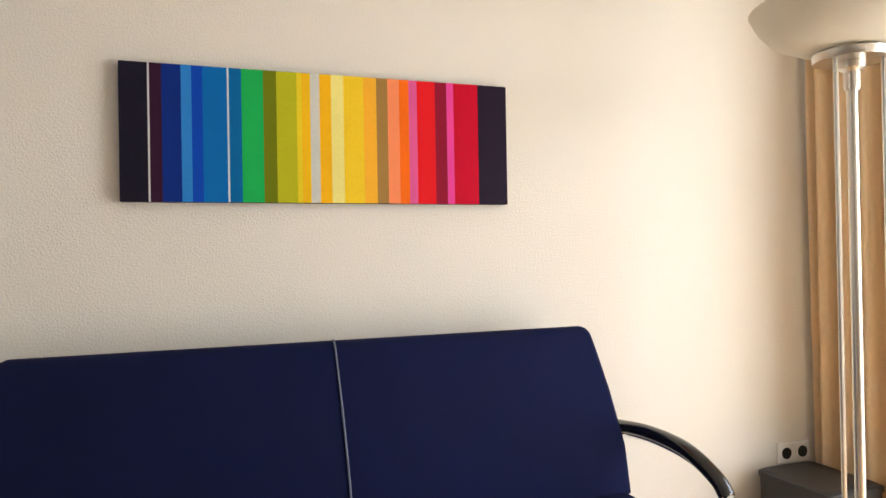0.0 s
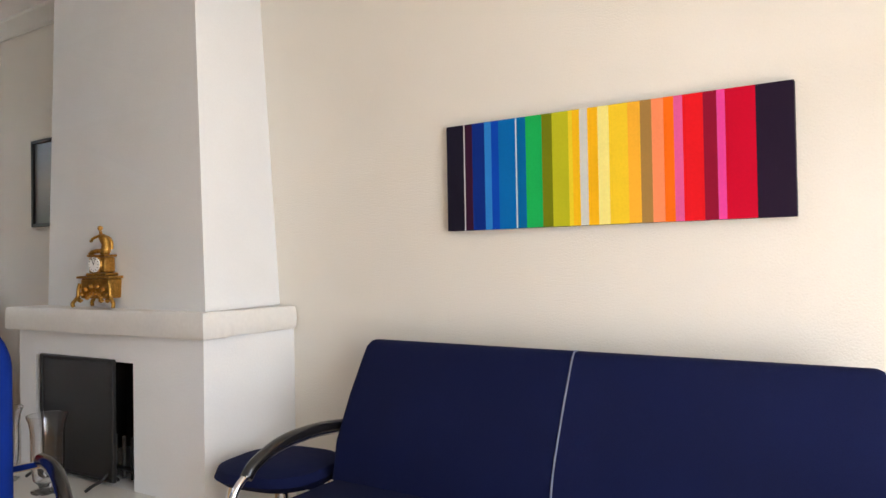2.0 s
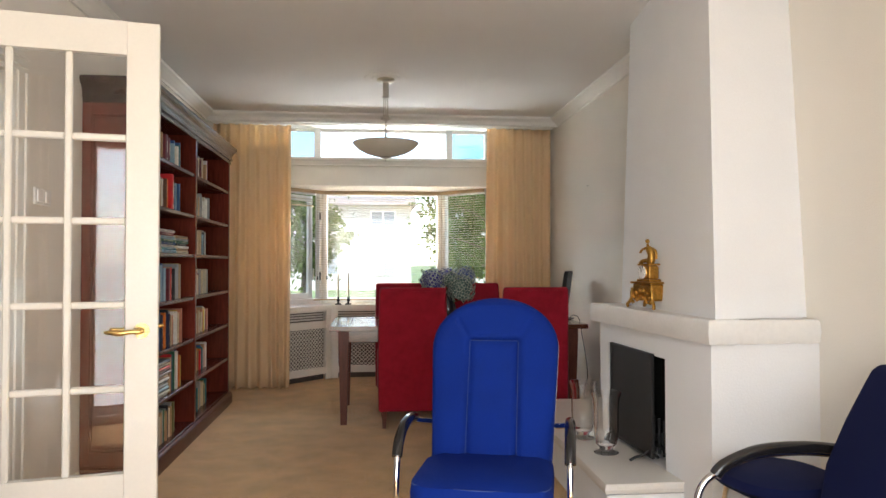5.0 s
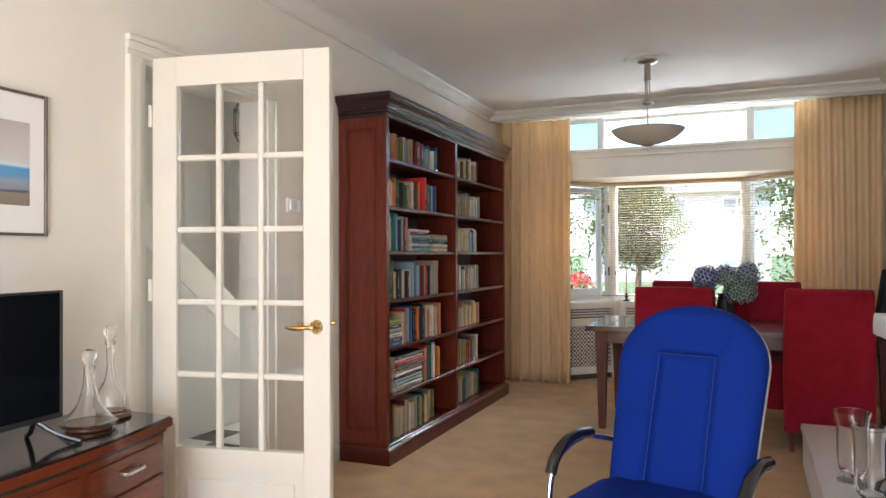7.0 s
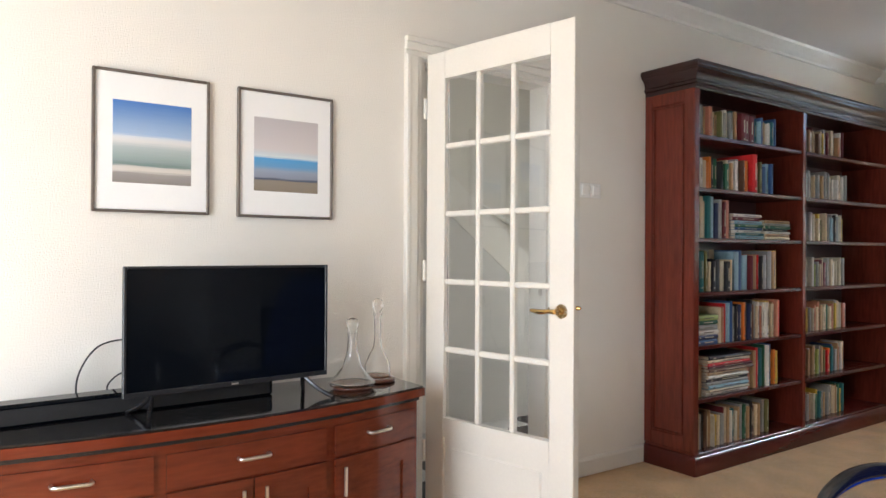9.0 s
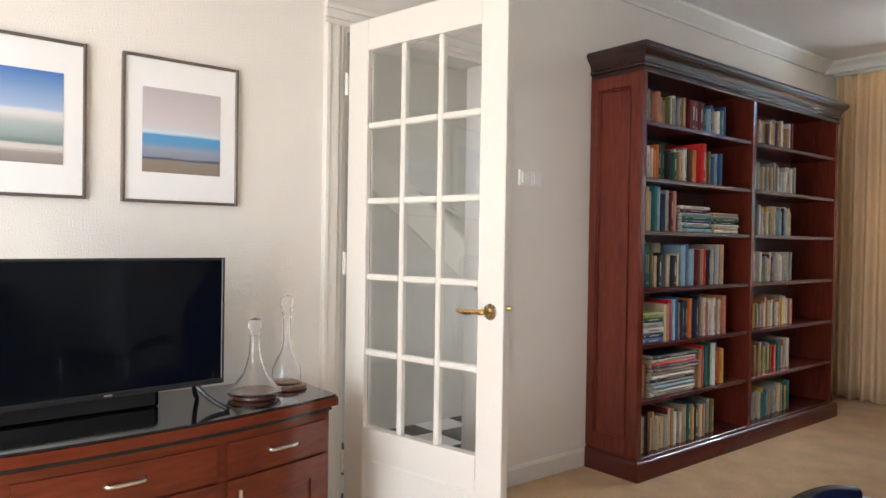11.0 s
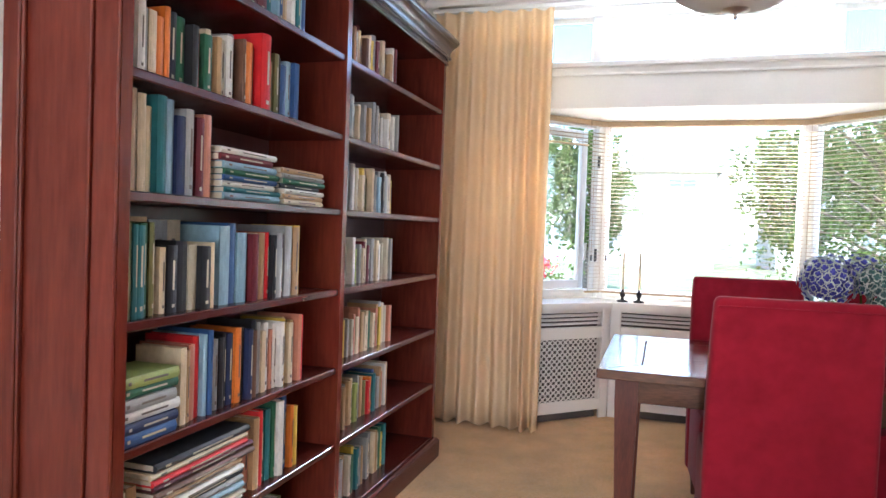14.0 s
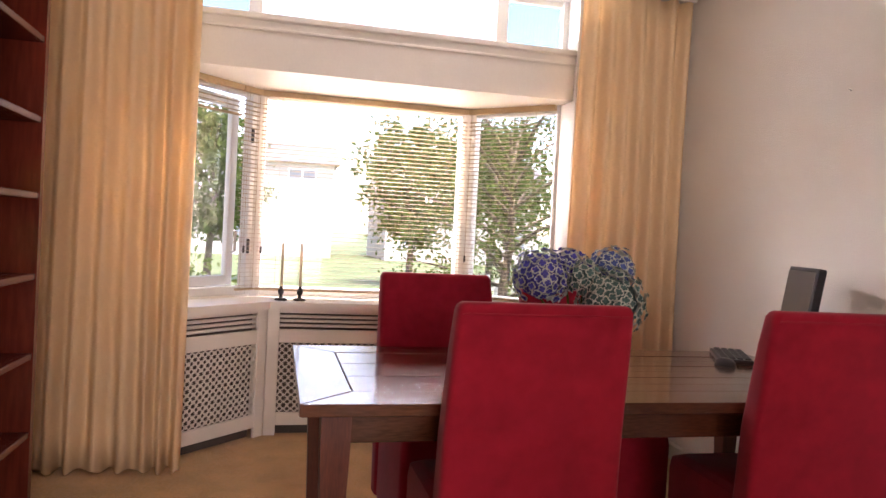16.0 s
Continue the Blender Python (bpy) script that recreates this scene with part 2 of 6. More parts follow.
def tube(points, r, seg=10, bm=None):
    """A round bar along a line of points."""
    pts = [Vector(p) for p in points]
    rows = []
    side = None
    for i, p in enumerate(pts):
        d = (pts[min(i + 1, len(pts) - 1)] - pts[max(i - 1, 0)]).normalized()
        if side is None:
            side = d.cross(Vector((0, 0, 1)) if abs(d.z) < 0.9 else Vector((1, 0, 0))).normalized()
        side = (side - d * side.dot(d)).normalized()
        up = d.cross(side)
        rr = r[i] if isinstance(r, (list, tuple)) else r
        rows.append([p + (side * math.cos(a) + up * math.sin(a)) * rr for a in (2 * math.pi * k / seg for k in range(seg))])
    return rings(rows, True, bm)


def smooth_line(points, n=8):
    """A rounded line through points."""
    p = [Vector(q) for q in points]
    p = [p[0] * 2 - p[1]] + p + [p[-1] * 2 - p[-2]]
    out = []
    for i in range(1, len(p) - 2):
        for k in range(n):
            t = k / n
            out.append(0.5 * (2 * p[i] + (p[i + 1] - p[i - 1]) * t + (2 * p[i - 1] - 5 * p[i] + 4 * p[i + 1] - p[i + 2]) * t * t + (3 * p[i] - p[i - 1] - 3 * p[i + 1] + p[i + 2]) * t ** 3))
    return out + [p[-2]]


def prism(poly, z0, z1, bm=None):
    return rings([[(x, y, z0) for x, y in poly], [(x, y, z1) for x, y in poly]], True, bm)


def sweep(profile, a, b, inward, bm=None):
    """A moulding: profile of (out, z) run level from a to b, out towards inward."""
    n = Vector((*inward, 0)).normalized()
    return rings([[Vector((p[0], p[1], 0)) + n * o + Vector((0, 0, z)) for o, z in profile] for p in (a, b)], True, bm)


def structure(ob, label="", category=""):
    return tagged(ob, label, category, kind="structure")


# ---- the shell ----
XE, YS, YN, H = 3.475, -8.15, -0.20, 2.71
D0, D1 = -5.02, -4.22
bm = box(-0.12, YS, 0, 0, D0, H)
box(-0.12, D0, 2.10, 0, D1, H, bm=bm)
box(-0.12, D1, 0, 0, 0.08, H, bm=bm)
structure(part("wall_west", bm, M_WALL), "cream stippled plaster wall with a doorway", "wall")
structure(part("wall_east", box(XE, YS, 0, XE + 0.2, 0.08, H), M_WALL), "cream stippled plaster wall", "wall")
bm = box(-0.12, YS - 0.25, -0.3, 0.68, YS, H)
box(2.68, YS - 0.25, -0.3, XE + 0.2, YS, H, bm=bm)
box(0.68, YS - 0.25, 2.2, 2.68, YS, H, bm=bm)
box(0.68, YS - 0.25, -0.3, 2.68, YS, 0.06, bm=bm)
structure(part("wall_south", bm, M_WALL), "cream plaster wall with a wide window", "wall")
B0, B1 = 0.46, 2.84
bm = box(-0.12, YN, -0.3, B0, 0.08, H)
box(B1, YN, -0.3, XE + 0.2, 0.08, H, bm=bm)
box(B0, YN, 2.66, B1, 0.08, H, bm=bm)
structure(part("wall_north", bm, M_WALL), "cream plaster wall around the bay window", "wall")
structure(part("floor", box(-0.12, YS, -0.3, XE, 1.0, 0), M_CARPET), "tan wall-to-wall carpet with trodden patches", "carpet")
structure(part("ceiling", box(-0.12, YS - 0.25, H, XE + 0.2, 0.08, H + 0.2), M_CEIL), "off-white painted ceiling", "ceiling")
CROWN = [(0, 0), (0, -0.09), (0.015, -0.09), (0.02, -0.075), (0.045, -0.05), (0.07, -0.03), (0.085, -0.02), (0.085, 0)]
CROWN = [(o, z + H) for o, z in CROWN]
structure(part("trim", sweep(CROWN, (0, YS), (0, -0.57), (1, 0)), M_TRIM), "white plaster cornice", "cornice")
structure(part("trim", sweep(CROWN, (XE, -3.25), (XE, -0.57), (-1, 0)), M_TRIM), "white plaster cornice", "cornice")
structure(part("trim", sweep(CROWN, (XE, YS), (XE, -4.60), (-1, 0)), M_TRIM), "white plaster cornice", "cornice")
PELMET = [(0, 0), (0, -0.092), (0.02, -0.092), (0.028, -0.078), (0.028, -0.05), (0.05, -0.03), (0.065, -0.022), (0.065, 0)]
structure(part("trim", sweep([(o, z + H) for o, z in PELMET], (0, -0.53), (XE, -0.53), (0, -1)), M_TRIM), "white curtain pelmet moulding", "pelmet")
for a, b, w in (((0, YS), (0, -5.11), (1, 0)), ((0, -4.09), (0, YN), (1, 0)), ((XE, YS), (XE, -4.66), (-1, 0)), ((XE, -3.42), (XE, YN), (-1, 0)), ((0, YN), (0.66, YN), (0, -1)), ((2.79, YN), (XE, YN), (0, -1))):
    structure(part("baseboard", sweep([(0, 0.004), (0.016, 0.004), (0.016, 0.085), (0.008, 0.1), (0, 0.1)], a, b, w), M_WHITE), "white painted skirting board", "baseboard")


# ---- doorway and glazed door ----
def casing(y0, y1, z1):
    bm = bmesh.new()
    s = 1 if y1 > y0 else -1
    for a, b, t in ((0, 0.03, 0.014), (0.03, 0.085, 0.022), (0.085, 0.11, 0.03)):
        lo, hi = sorted((y0 + s * a * (y1 - y0) * s / 0.11, y0 + s * b * (y1 - y0) * s / 0.11))
        box(0.0, lo, 0, t, hi, z1, 0.003, 1, bm)
    return bm


frame_door = thing("door_frame", pose(0, 0, 0), "white painted moulded door frame in the wall", "door frame", kind="structure")
part("casing", casing(D0, D0 - 0.09, 2.10), M_WHITE, frame_door)
part("casing", casing(D1, D1 + 0.12, 2.10), M_WHITE, frame_door)
bm = bmesh.new()
for a, b, t in ((2.10, 2.125, 0.014), (2.125, 2.16, 0.022), (2.16, 2.185, 0.03)):
    box(0, D0 - 0.09, a, t, D1 + 0.12, b, 0.003, 1, bm)
part("casing", bm, M_WHITE, frame_door)
for y0, y1 in ((D0 - 0.0, D0 + 0.018), (D1 - 0.018, D1)):
    part("jamb", box(-0.125, y0, 0, 0.004, y1, 2.10), M_WHITE, frame_door)
part("jamb", box(-0.125, D0 + 0.018, 2.082, 0.004, D1 - 0.018, 2.10), M_WHITE, frame_door)
part("strike_plate", box(-0.045, D1 - 0.0205, 0.99, -0.02, D1 - 0.018, 1.04), M_NICKEL, frame_door, "nickel strike plate")

ang = math.degrees(math.atan2(0.149, 0.757))
door = tagged(thing("door_1", pose(0.066, -5.012, 0.008, 0, 0, ang), "white door with fifteen glass panes, standing open", "door"), kind="structure")
DW, DH, TH = 0.775, 2.085, 0.04
part("stile", box(0, -TH / 2, 0, 0.11, TH / 2, DH, 0.003, 1), M_DOOR, door)
part("stile", box(DW - 0.11, -TH / 2, 0, DW, TH / 2, DH, 0.003, 1), M_DOOR, door)
part("rail", box(0.11, -TH / 2, 1.965, DW - 0.11, TH / 2, DH), M_DOOR, door)
part("rail", box(0.11, -TH / 2, 0.40, DW - 0.11, TH / 2, 0.485), M_DOOR, door)
part("rail", box(0.11, -TH / 2, 0, DW - 0.11, TH / 2, 0.12), M_DOOR, door)
bm = box(0.11, -0.008, 0.12, DW - 0.11, 0.008, 0.40)
box(0.15, -0.014, 0.16, DW - 0.15, 0.014, 0.36, 0.006, 1, bm)
part("panel", bm, M_DOOR, door)
pw, ph = (DW - 0.22) / 3, (1.965 - 0.485) / 5
for i in (1, 2):
    part("glazing_bar", box(0.11 + i * pw - 0.012, -0.015, 0.485, 0.11 + i * pw + 0.012, 0.015, 1.965, 0.005, 1), M_DOOR, door)
for j in range(1, 5):
    for i in range(3):
        part("glazing_bar", box(0.11 + i * pw + (0.012 if i else 0), -0.0148, 0.485 + j * ph - 0.012, 0.11 + (i + 1) * pw - (0.012 if i < 2 else 0), 0.0148, 0.485 + j * ph + 0.012, 0.005, 1), M_DOOR, door)
for i in range(3):
    for j in range(5):
        p = part("pane", box(0.11 + i * pw + 0.004, -0.002, 0.485 + j * ph + 0.004, 0.11 + (i + 1) * pw - 0.004, 0.002, 0.485 + (j + 1) * ph - 0.004), M_GLASS, door)
        p.visible_shadow = False
for s in (-1, 1):
    bm = lathe([(0, 0), (0.028, 0), (0.03, 0.004), (0.024, 0.009), (0.014, 0.012), (0.011, 0.02), (0.011, 0.045), (0.006, 0.05)], 20)
    bm.transform(pose(DW - 0.055, s * TH / 2, 0.985, 90 * s))
    tube(smooth_line([(DW - 0.055, s * 0.062, 0.985), (DW - 0.085, s * 0.066, 0.986), (DW - 0.12, s * 0.066, 0.982), (DW - 0.155, s * 0.064, 0.985), (DW - 0.17, s * 0.06, 0.986)], 4), [0.010, 0.010, 0.009, 0.008, 0.008, 0.009, 0.0095, 0.010, 0.010, 0.010, 0.009, 0.008, 0.007, 0.007, 0.006, 0.005, 0.003], 10, bm)
    part("door_handle", bm, M_BRASS, door, "polished brass lever handle", True)
bm = lathe([(0, 0), (0.008, 0), (0.007, 0.012), (0.004, 0.018), (0, 0.018)], 12)
bm.transform(pose(DW, 0, 1.0, 0, 90, 0))
part("latch", bm, M_BRASS, door, "brass latch bolt", True)
for z in (0.28, 1.08, 1.80):
    part("hinge", tube([(-0.006, -0.024, z), (-0.006, -0.024, z + 0.09)], 0.008, 10), M_WHITE, door)

# hall behind the doorway
hall_x = -1.25
HM = mat("hall_wall_paint", (0.78, 0.74, 0.66), 0.85, vary=0.02, scale=2, fine=150, bump=0.2, bump_scale=160)
structure(part("wall_hall_west", box(hall_x - 1.0, -7.0, -0.02, hall_x - 0.9, -2.0, H), HM), "pale grey hall wall beyond the stairs", "wall")
structure(part("wall_hall_south", box(hall_x - 1.0, -7.1, -0.02, -0.12, -7.0, H), HM), "pale grey hall wall", "wall")
bm = box(hall_x - 1.0, -2.0, -0.02, hall_x - 0.8, -1.9, H)
box(hall_x - 0.8, -2.0, 2.5, -0.12, -1.9, H, bm=bm)
structure(part("wall_hall_north", bm, HM), "pale grey hall wall with the front entrance", "wall")
structure(part("ceiling_hall", box(hall_x - 1.0, -7.1, H, -0.12, -1.9, H + 0.1), M_CEIL), "white hall ceiling", "ceiling")
fd = thing("door_2", pose(-0.95, -1.96, 0), "white entrance door with a tall frosted pane", "door", kind="structure")
bm = box(0, -0.03, 0, 0.12, 0.03, 2.1)
for q in ((0.71, 0, 0.83, 2.1), (0.12, 0, 0.71, 0.3), (0.12, 1.95, 0.71, 2.1)):
    box(q[0], -0.03, q[1], q[2], 0.03, q[3], bm=bm)
part("leaf", bm, M_DOOR, fd)
part("pane", box(0.12, -0.004, 0.3, 0.71, 0.004, 1.95), M_FROST, fd).visible_shadow = False
part("sidelight", box(-0.95, -0.004, 1.38, -0.16, 0.004, 1.92), M_FROST, fd).visible_shadow = False
for q in ((-1.1, 0.0, -0.04, 1.38), (-1.1, 1.92, -0.04, 2.5), (-1.1, 1.38, -0.95, 1.92), (-0.16, 1.38, -0.04, 1.92)):
    part("panel", box(q[0], -0.03, q[1], q[2], 0.03, q[3]), HM, fd)
part("glazing_bar", box(-0.57, -0.02, 1.38, -0.54, 0.02, 1.92), M_DOOR, fd)
part("glazing_bar", box(-0.95, -0.018, 1.64, -0.57, 0.018, 1.67), M_DOOR, fd)
part("fanlight", box(0.0, -0.004, 2.14, 0.83, 0.004, 2.5), M_FROST, fd).visible_shadow = False
part("transom_bar", box(0.0, -0.03, 2.1, 0.83, 0.03, 2.14), M_DOOR, fd)
part("mullion", box(-0.04, -0.03, 0.0, 0.0, 0.03, 2.5), M_DOOR, fd)
stair = thing("staircase", pose(hall_x, 0, 0), "white painted closed staircase rising along the hall", "staircase")
part("string", rings([[(x, -2.6, 0.42), (x, -2.6, 0.70), (x, -5.9, 3.25), (x, -5.9, 2.97)] for x in (-0.02, 0.02)]), M_WHITE, stair)
part("string", rings([[(x, -2.6, 0.42), (x, -2.6, 0.70), (x, -5.9, 3.25), (x, -5.9, 2.97)] for x in (-0.88, -0.84)]), M_WHITE, stair)
for i in range(12):
    y = -2.75 - i * 0.245
    part("tread", box(-0.84, y - 0.27, 0.50 + i * 0.189, -0.02, y, 0.53 + i * 0.189, 0.006, 1), M_GREYW, stair)
handrail = tagged(part("handrail", tube([(hall_x - 0.85, -2.6, 1.45), (hall_x - 0.85, -5.4, 3.0 - 0.35)], 0.02, 10), M_WHITE, smooth=True), "white round handrail on the stair wall", "handrail")
bm = rings([[(hall_x + x, -2.6, 0), (hall_x + x, -2.6, 0.42), (hall_x + x, -5.5, 2.66), (hall_x + x, -7.0, 2.66), (hall_x + x, -7.0, 0)] for x in (-0.015, 0.015)])
structure(part("panelling", bm, M_GREYW), "grey-white panelling under the stairs", "panelling")
cup = tagged(thing("door_3", pose(hall_x + 0.02, -4.35, 0.03), "low white cupboard door under the stairs", "door"), kind="structure")
part("leaf", box(0, -0.42, 0.04, 0.018, 0.28, 0.98, 0.003, 1), M_GREYW, cup)
part("knob", tube([(0.018, 0.2, 0.75), (0.045, 0.2, 0.75)], 0.011, 10), M_BLACK, cup, "small black knob", True)

# ---- bay window ----
LX, RX, BY = 1.055, 2.39, 0.46
west_dir = Vector((-1, -1, 0)).normalized()


def bay(axis_m, w, name, ajar=0.0, blind=True, glass_w=None):
    """One side of the bay: sill rail, frame, glass and blind; local x runs along it, y outwards."""
    f = thing(name, axis_m, "white timber bay window with cream venetian blind" if blind else "white timber bay casement standing ajar", "window", kind="structure")
    # white frames coloured grey for their shaded room side
    for x0, x1 in ((0, 0.05), (w - 0.05, w)):
        part("window_frame", box(x0, 0, 0.80, x1, 0.07, 2.07, 0.004, 1), M_GREYW, f)
    part("window_frame", box(0.05, 0, 2.0, w - 0.05, 0.07, 2.07, 0.004, 1), M_GREYW, f)
    part("window_frame", box(0.05, 0, 0.80, w - 0.05, 0.07, 0.85, 0.004, 1), M_GREYW, f)
    if ajar:
        s = part("sash", box(0, 0, 0.85, 0.05, 0.045, 1.99, 0.004, 1), M_GREYW, f, m=pose(0.055, 0.02, 0, 0, 0, ajar))
        ww = w - 0.11
        part("sash_rail", box(ww - 0.055, 0, 0.85, ww, 0.045, 1.99, 0.004, 1), M_GREYW, s)
        part("sash_rail", box(0.05, 0, 0.85, ww - 0.055, 0.045, 0.91, 0.004, 1), M_GREYW, s)
        part("sash_rail", box(0.05, 0, 1.93, ww - 0.055, 0.045, 1.99, 0.004, 1), M_GREYW, s)
        part("pane", box(0.05, 0.018, 0.91, ww - 0.055, 0.022, 1.93), M_GLASS, s).visible_shadow = False
        bm = tube([(ww - 0.03, -0.012, 1.05), (ww - 0.03, -0.035, 1.06), (ww - 0.03, -0.04, 1.18)], 0.008, 8)
        part("handle", bm, M_NICKEL, s, "nickel casement fastener", True)
        for z in (1.05, 1.72):
            part("stay", box(w - 0.055, -0.012, z, w - 0.035, 0.0, z + 0.09, 0.003, 1), M_BLACK, f, "dark metal window catch")
    else:
        part("pane", box(0.05, 0.033, 0.85, w - 0.05, 0.037, 2.0), M_GLASS, f).visible_shadow = False
    return f


def blind(axis_m, x0, x1, bottom=0.83, top=2.03):
    b = thing("venetian_blind", axis_m, "cream venetian blind with thin open slats", "blind", "blinds in the bay")
    part("headrail", box(x0, -0.055, top - 0.02, x1, -0.02, top + 0.015, 0.003, 1), M_RAIL, b)
    part("bottom_rail", box(x0, -0.05, bottom, x1, -0.026, bottom + 0.014, 0.004, 1), M_RAIL, b)
    pitch, tilt = 0.0262, -9
    n = int((top - 0.05 - bottom - 0.02) / pitch)
    cross = ((-0.0125, -0.0016), (-0.005, 0.0006), (0.005, 0.0009), (0.0125, -0.0006), (0.005, 0.0003), (-0.005, 0.0))
    bm = rings([[(x, y, z) for y, z in cross] for x in (x0 + 0.003, x1 - 0.003)])
    first = part("slat", bm, M_BLIND, b, m=pose(0, -0.038, bottom + 0.03, tilt))
    for i in range(1, n):
        s = new("slat", first.data)
        s.parent, s.matrix_basis = b, pose(0, -0.038, bottom + 0.03 + i * pitch, tilt)
    for x in (x0 + 0.12, x1 - 0.12):
        part("cord", tube([(x, -0.052, bottom), (x, -0.052, top)], 0.0012, 6), M_BLIND, b)
    part("cord", tube([(x0 + 0.03, -0.062, 1.1), (x0 + 0.03, -0.06, top)], 0.0015, 6), M_BLIND, b)
    part("tassel", lathe([(0.002, 1.1), (0.006, 1.095), (0.007, 1.06), (0.003, 1.055)], 8, center=(x0 + 0.03, -0.062, 0)), M_BLACK, b, "dark cord tassel")
    return b


mC = pose(LX, BY, 0)
bay(mC, RX - LX, "window_1")
blind(mC, 0.02, RX - LX - 0.02)
wl, we = 0.80, 0.66
wx, wy = LX + west_dir.x * wl, BY + west_dir.y * wl
mW = Matrix.Translation((wx, wy, 0)) @ pose(0, 0, 0, 0, 0, 45)
bay(mW, wl, "window_2", ajar=7)
blind(mW, wl - 0.16, wl - 0.02)
blind(mW, 0.02, wl - 0.17, bottom=1.86)
mE = Matrix.Translation((RX, BY, 0)) @ pose(0, 0, 0, 0, 0, -45)
bay(mE, we, "window_3")
blind(mE, 0.02, we - 0.04)
# white posts, given grey as the shade against the bright glass
for x in (LX, RX):
    structure(part("window_post", prism([(x - 0.035, BY - 0.01), (x + 0.035, BY - 0.01), (x + 0.05, BY + 0.09), (x - 0.05, BY + 0.09)], 0.79, 2.07), M_GREYW), "white corner post of the bay", "post")
ex, ey = RX + we * math.sqrt(0.5), BY - we * math.sqrt(0.5)
structure(part("trim", box(ex, ey - 0.12, 0, ex + 0.09, ey + 0.06, 2.045, 0.004, 1), M_WHITE), "white bay side post", "trim")
structure(part("trim", box(wx - 0.09, wy - 0.12, 0, wx, wy + 0.06, 2.045, 0.004, 1), M_WHITE), "white bay side post", "trim")
# soffit, lintel and bay roof
M_FELT = mat("bounce_cutting_felt", (0.05, 0.05, 0.052), 0.95, vary=0.25, scale=3, fine=80, bump=0.4, bump_scale=200)
BAY = [(B0 - 0.3, -0.02), (wx - 0.06, wy + 0.02), (LX - 0.03, BY + 0.08), (RX + 0.03, BY + 0.08), (ex + 0.06, ey + 0.02), (B1 + 0.3, -0.02)]
# dark cover added out of view; keeps lamp light from bouncing to the ceiling
structure(part("bay_roof_cover", prism(BAY, 2.222, 2.238), M_FELT), "unseen dark felt cover added on the bay roof to cut bounced light", "roof")
structure(part("ceiling_bay", prism(BAY, 2.07, 2.22), M_WHITE), "white painted bay soffit", "ceiling")
structure(part("ceiling_bay", prism([(B0, -0.019), (B1, -0.019), (RX + 0.02, BY - 0.001), (LX - 0.02, BY - 0.001)], 2.047, 2.069), M_WHITE), "white painted bay soffit", "ceiling")
bm = box(B0 - 0.1, -0.16, 2.045, B1 + 0.1, -0.02, 2.30)
box(B0 - 0.1, -0.175, 2.245, B1 + 0.1, -0.16, 2.262, 0.004, 1, bm)
box(B0 - 0.1, -0.185, 2.30, B1 + 0.1, -0.02, 2.335, 0.006, 1, bm)
structure(part("lintel", bm, M_WHITE), "white painted timber lintel over the bay", "lintel")
trw = thing("window_4", pose(0, 0, 0), "transom window with reeded side panes", "window", kind="structure")
ML, MR = 1.064, 2.393
# uprights greyed as if shaded; their paint is white like the rails
for a, b in ((B0 - 0.02, B0 + 0.03), (ML - 0.07, ML), (MR, MR + 0.07), (B1 - 0.03, B1 + 0.02)):
    part("window_frame", box(a, -0.03, 2.335, b, 0.05, 2.68, 0.004, 1), M_GREYW, trw)
part("window_frame", box(B0, 0.0, 2.30, B1, 0.045, 2.358, 0.004, 1), M_WHITE, trw)
part("window_frame", box(B0, 0.0, 2.63, B1, 0.045, 2.68, 0.004, 1), M_WHITE, trw)
for a, b, g in ((B0 + 0.03, ML - 0.07, M_REED), (ML, MR, M_GLASS), (MR + 0.07, B1 - 0.03, M_REED)):
    part("pane", box(a, 0.02, 2.35, b, 0.025, 2.64), g, trw).visible_shadow = False
# sill and radiator covers
SO = 0.30
def inset(d):
    """The bay's inner line, d metres in from the glass."""
    k = d * math.tan(radians(22.5))
    dd = Vector((1, -1, 0)).normalized() * d
    return [(wx + dd.x - west_dir.x * 0 - 0.0, wy + dd.y), (LX + k, BY - d), (RX - k, BY - d), (ex - dd.x, ey + dd.y)]


a, b = inset(0.0), inset(SO)
structure(part("window_sill", prism([a[0], a[1], a[2], a[3], b[3], b[2], b[1], b[0]][::-1], 0.745, 0.788), M_WHITE), "white painted bay window sill", "window sill")


# dark brown standing in for the shade inside the radiator covers
M_RECESS_SHADE = mat("recess_shade", (0.10, 0.085, 0.07), 0.9, vary=0.2)


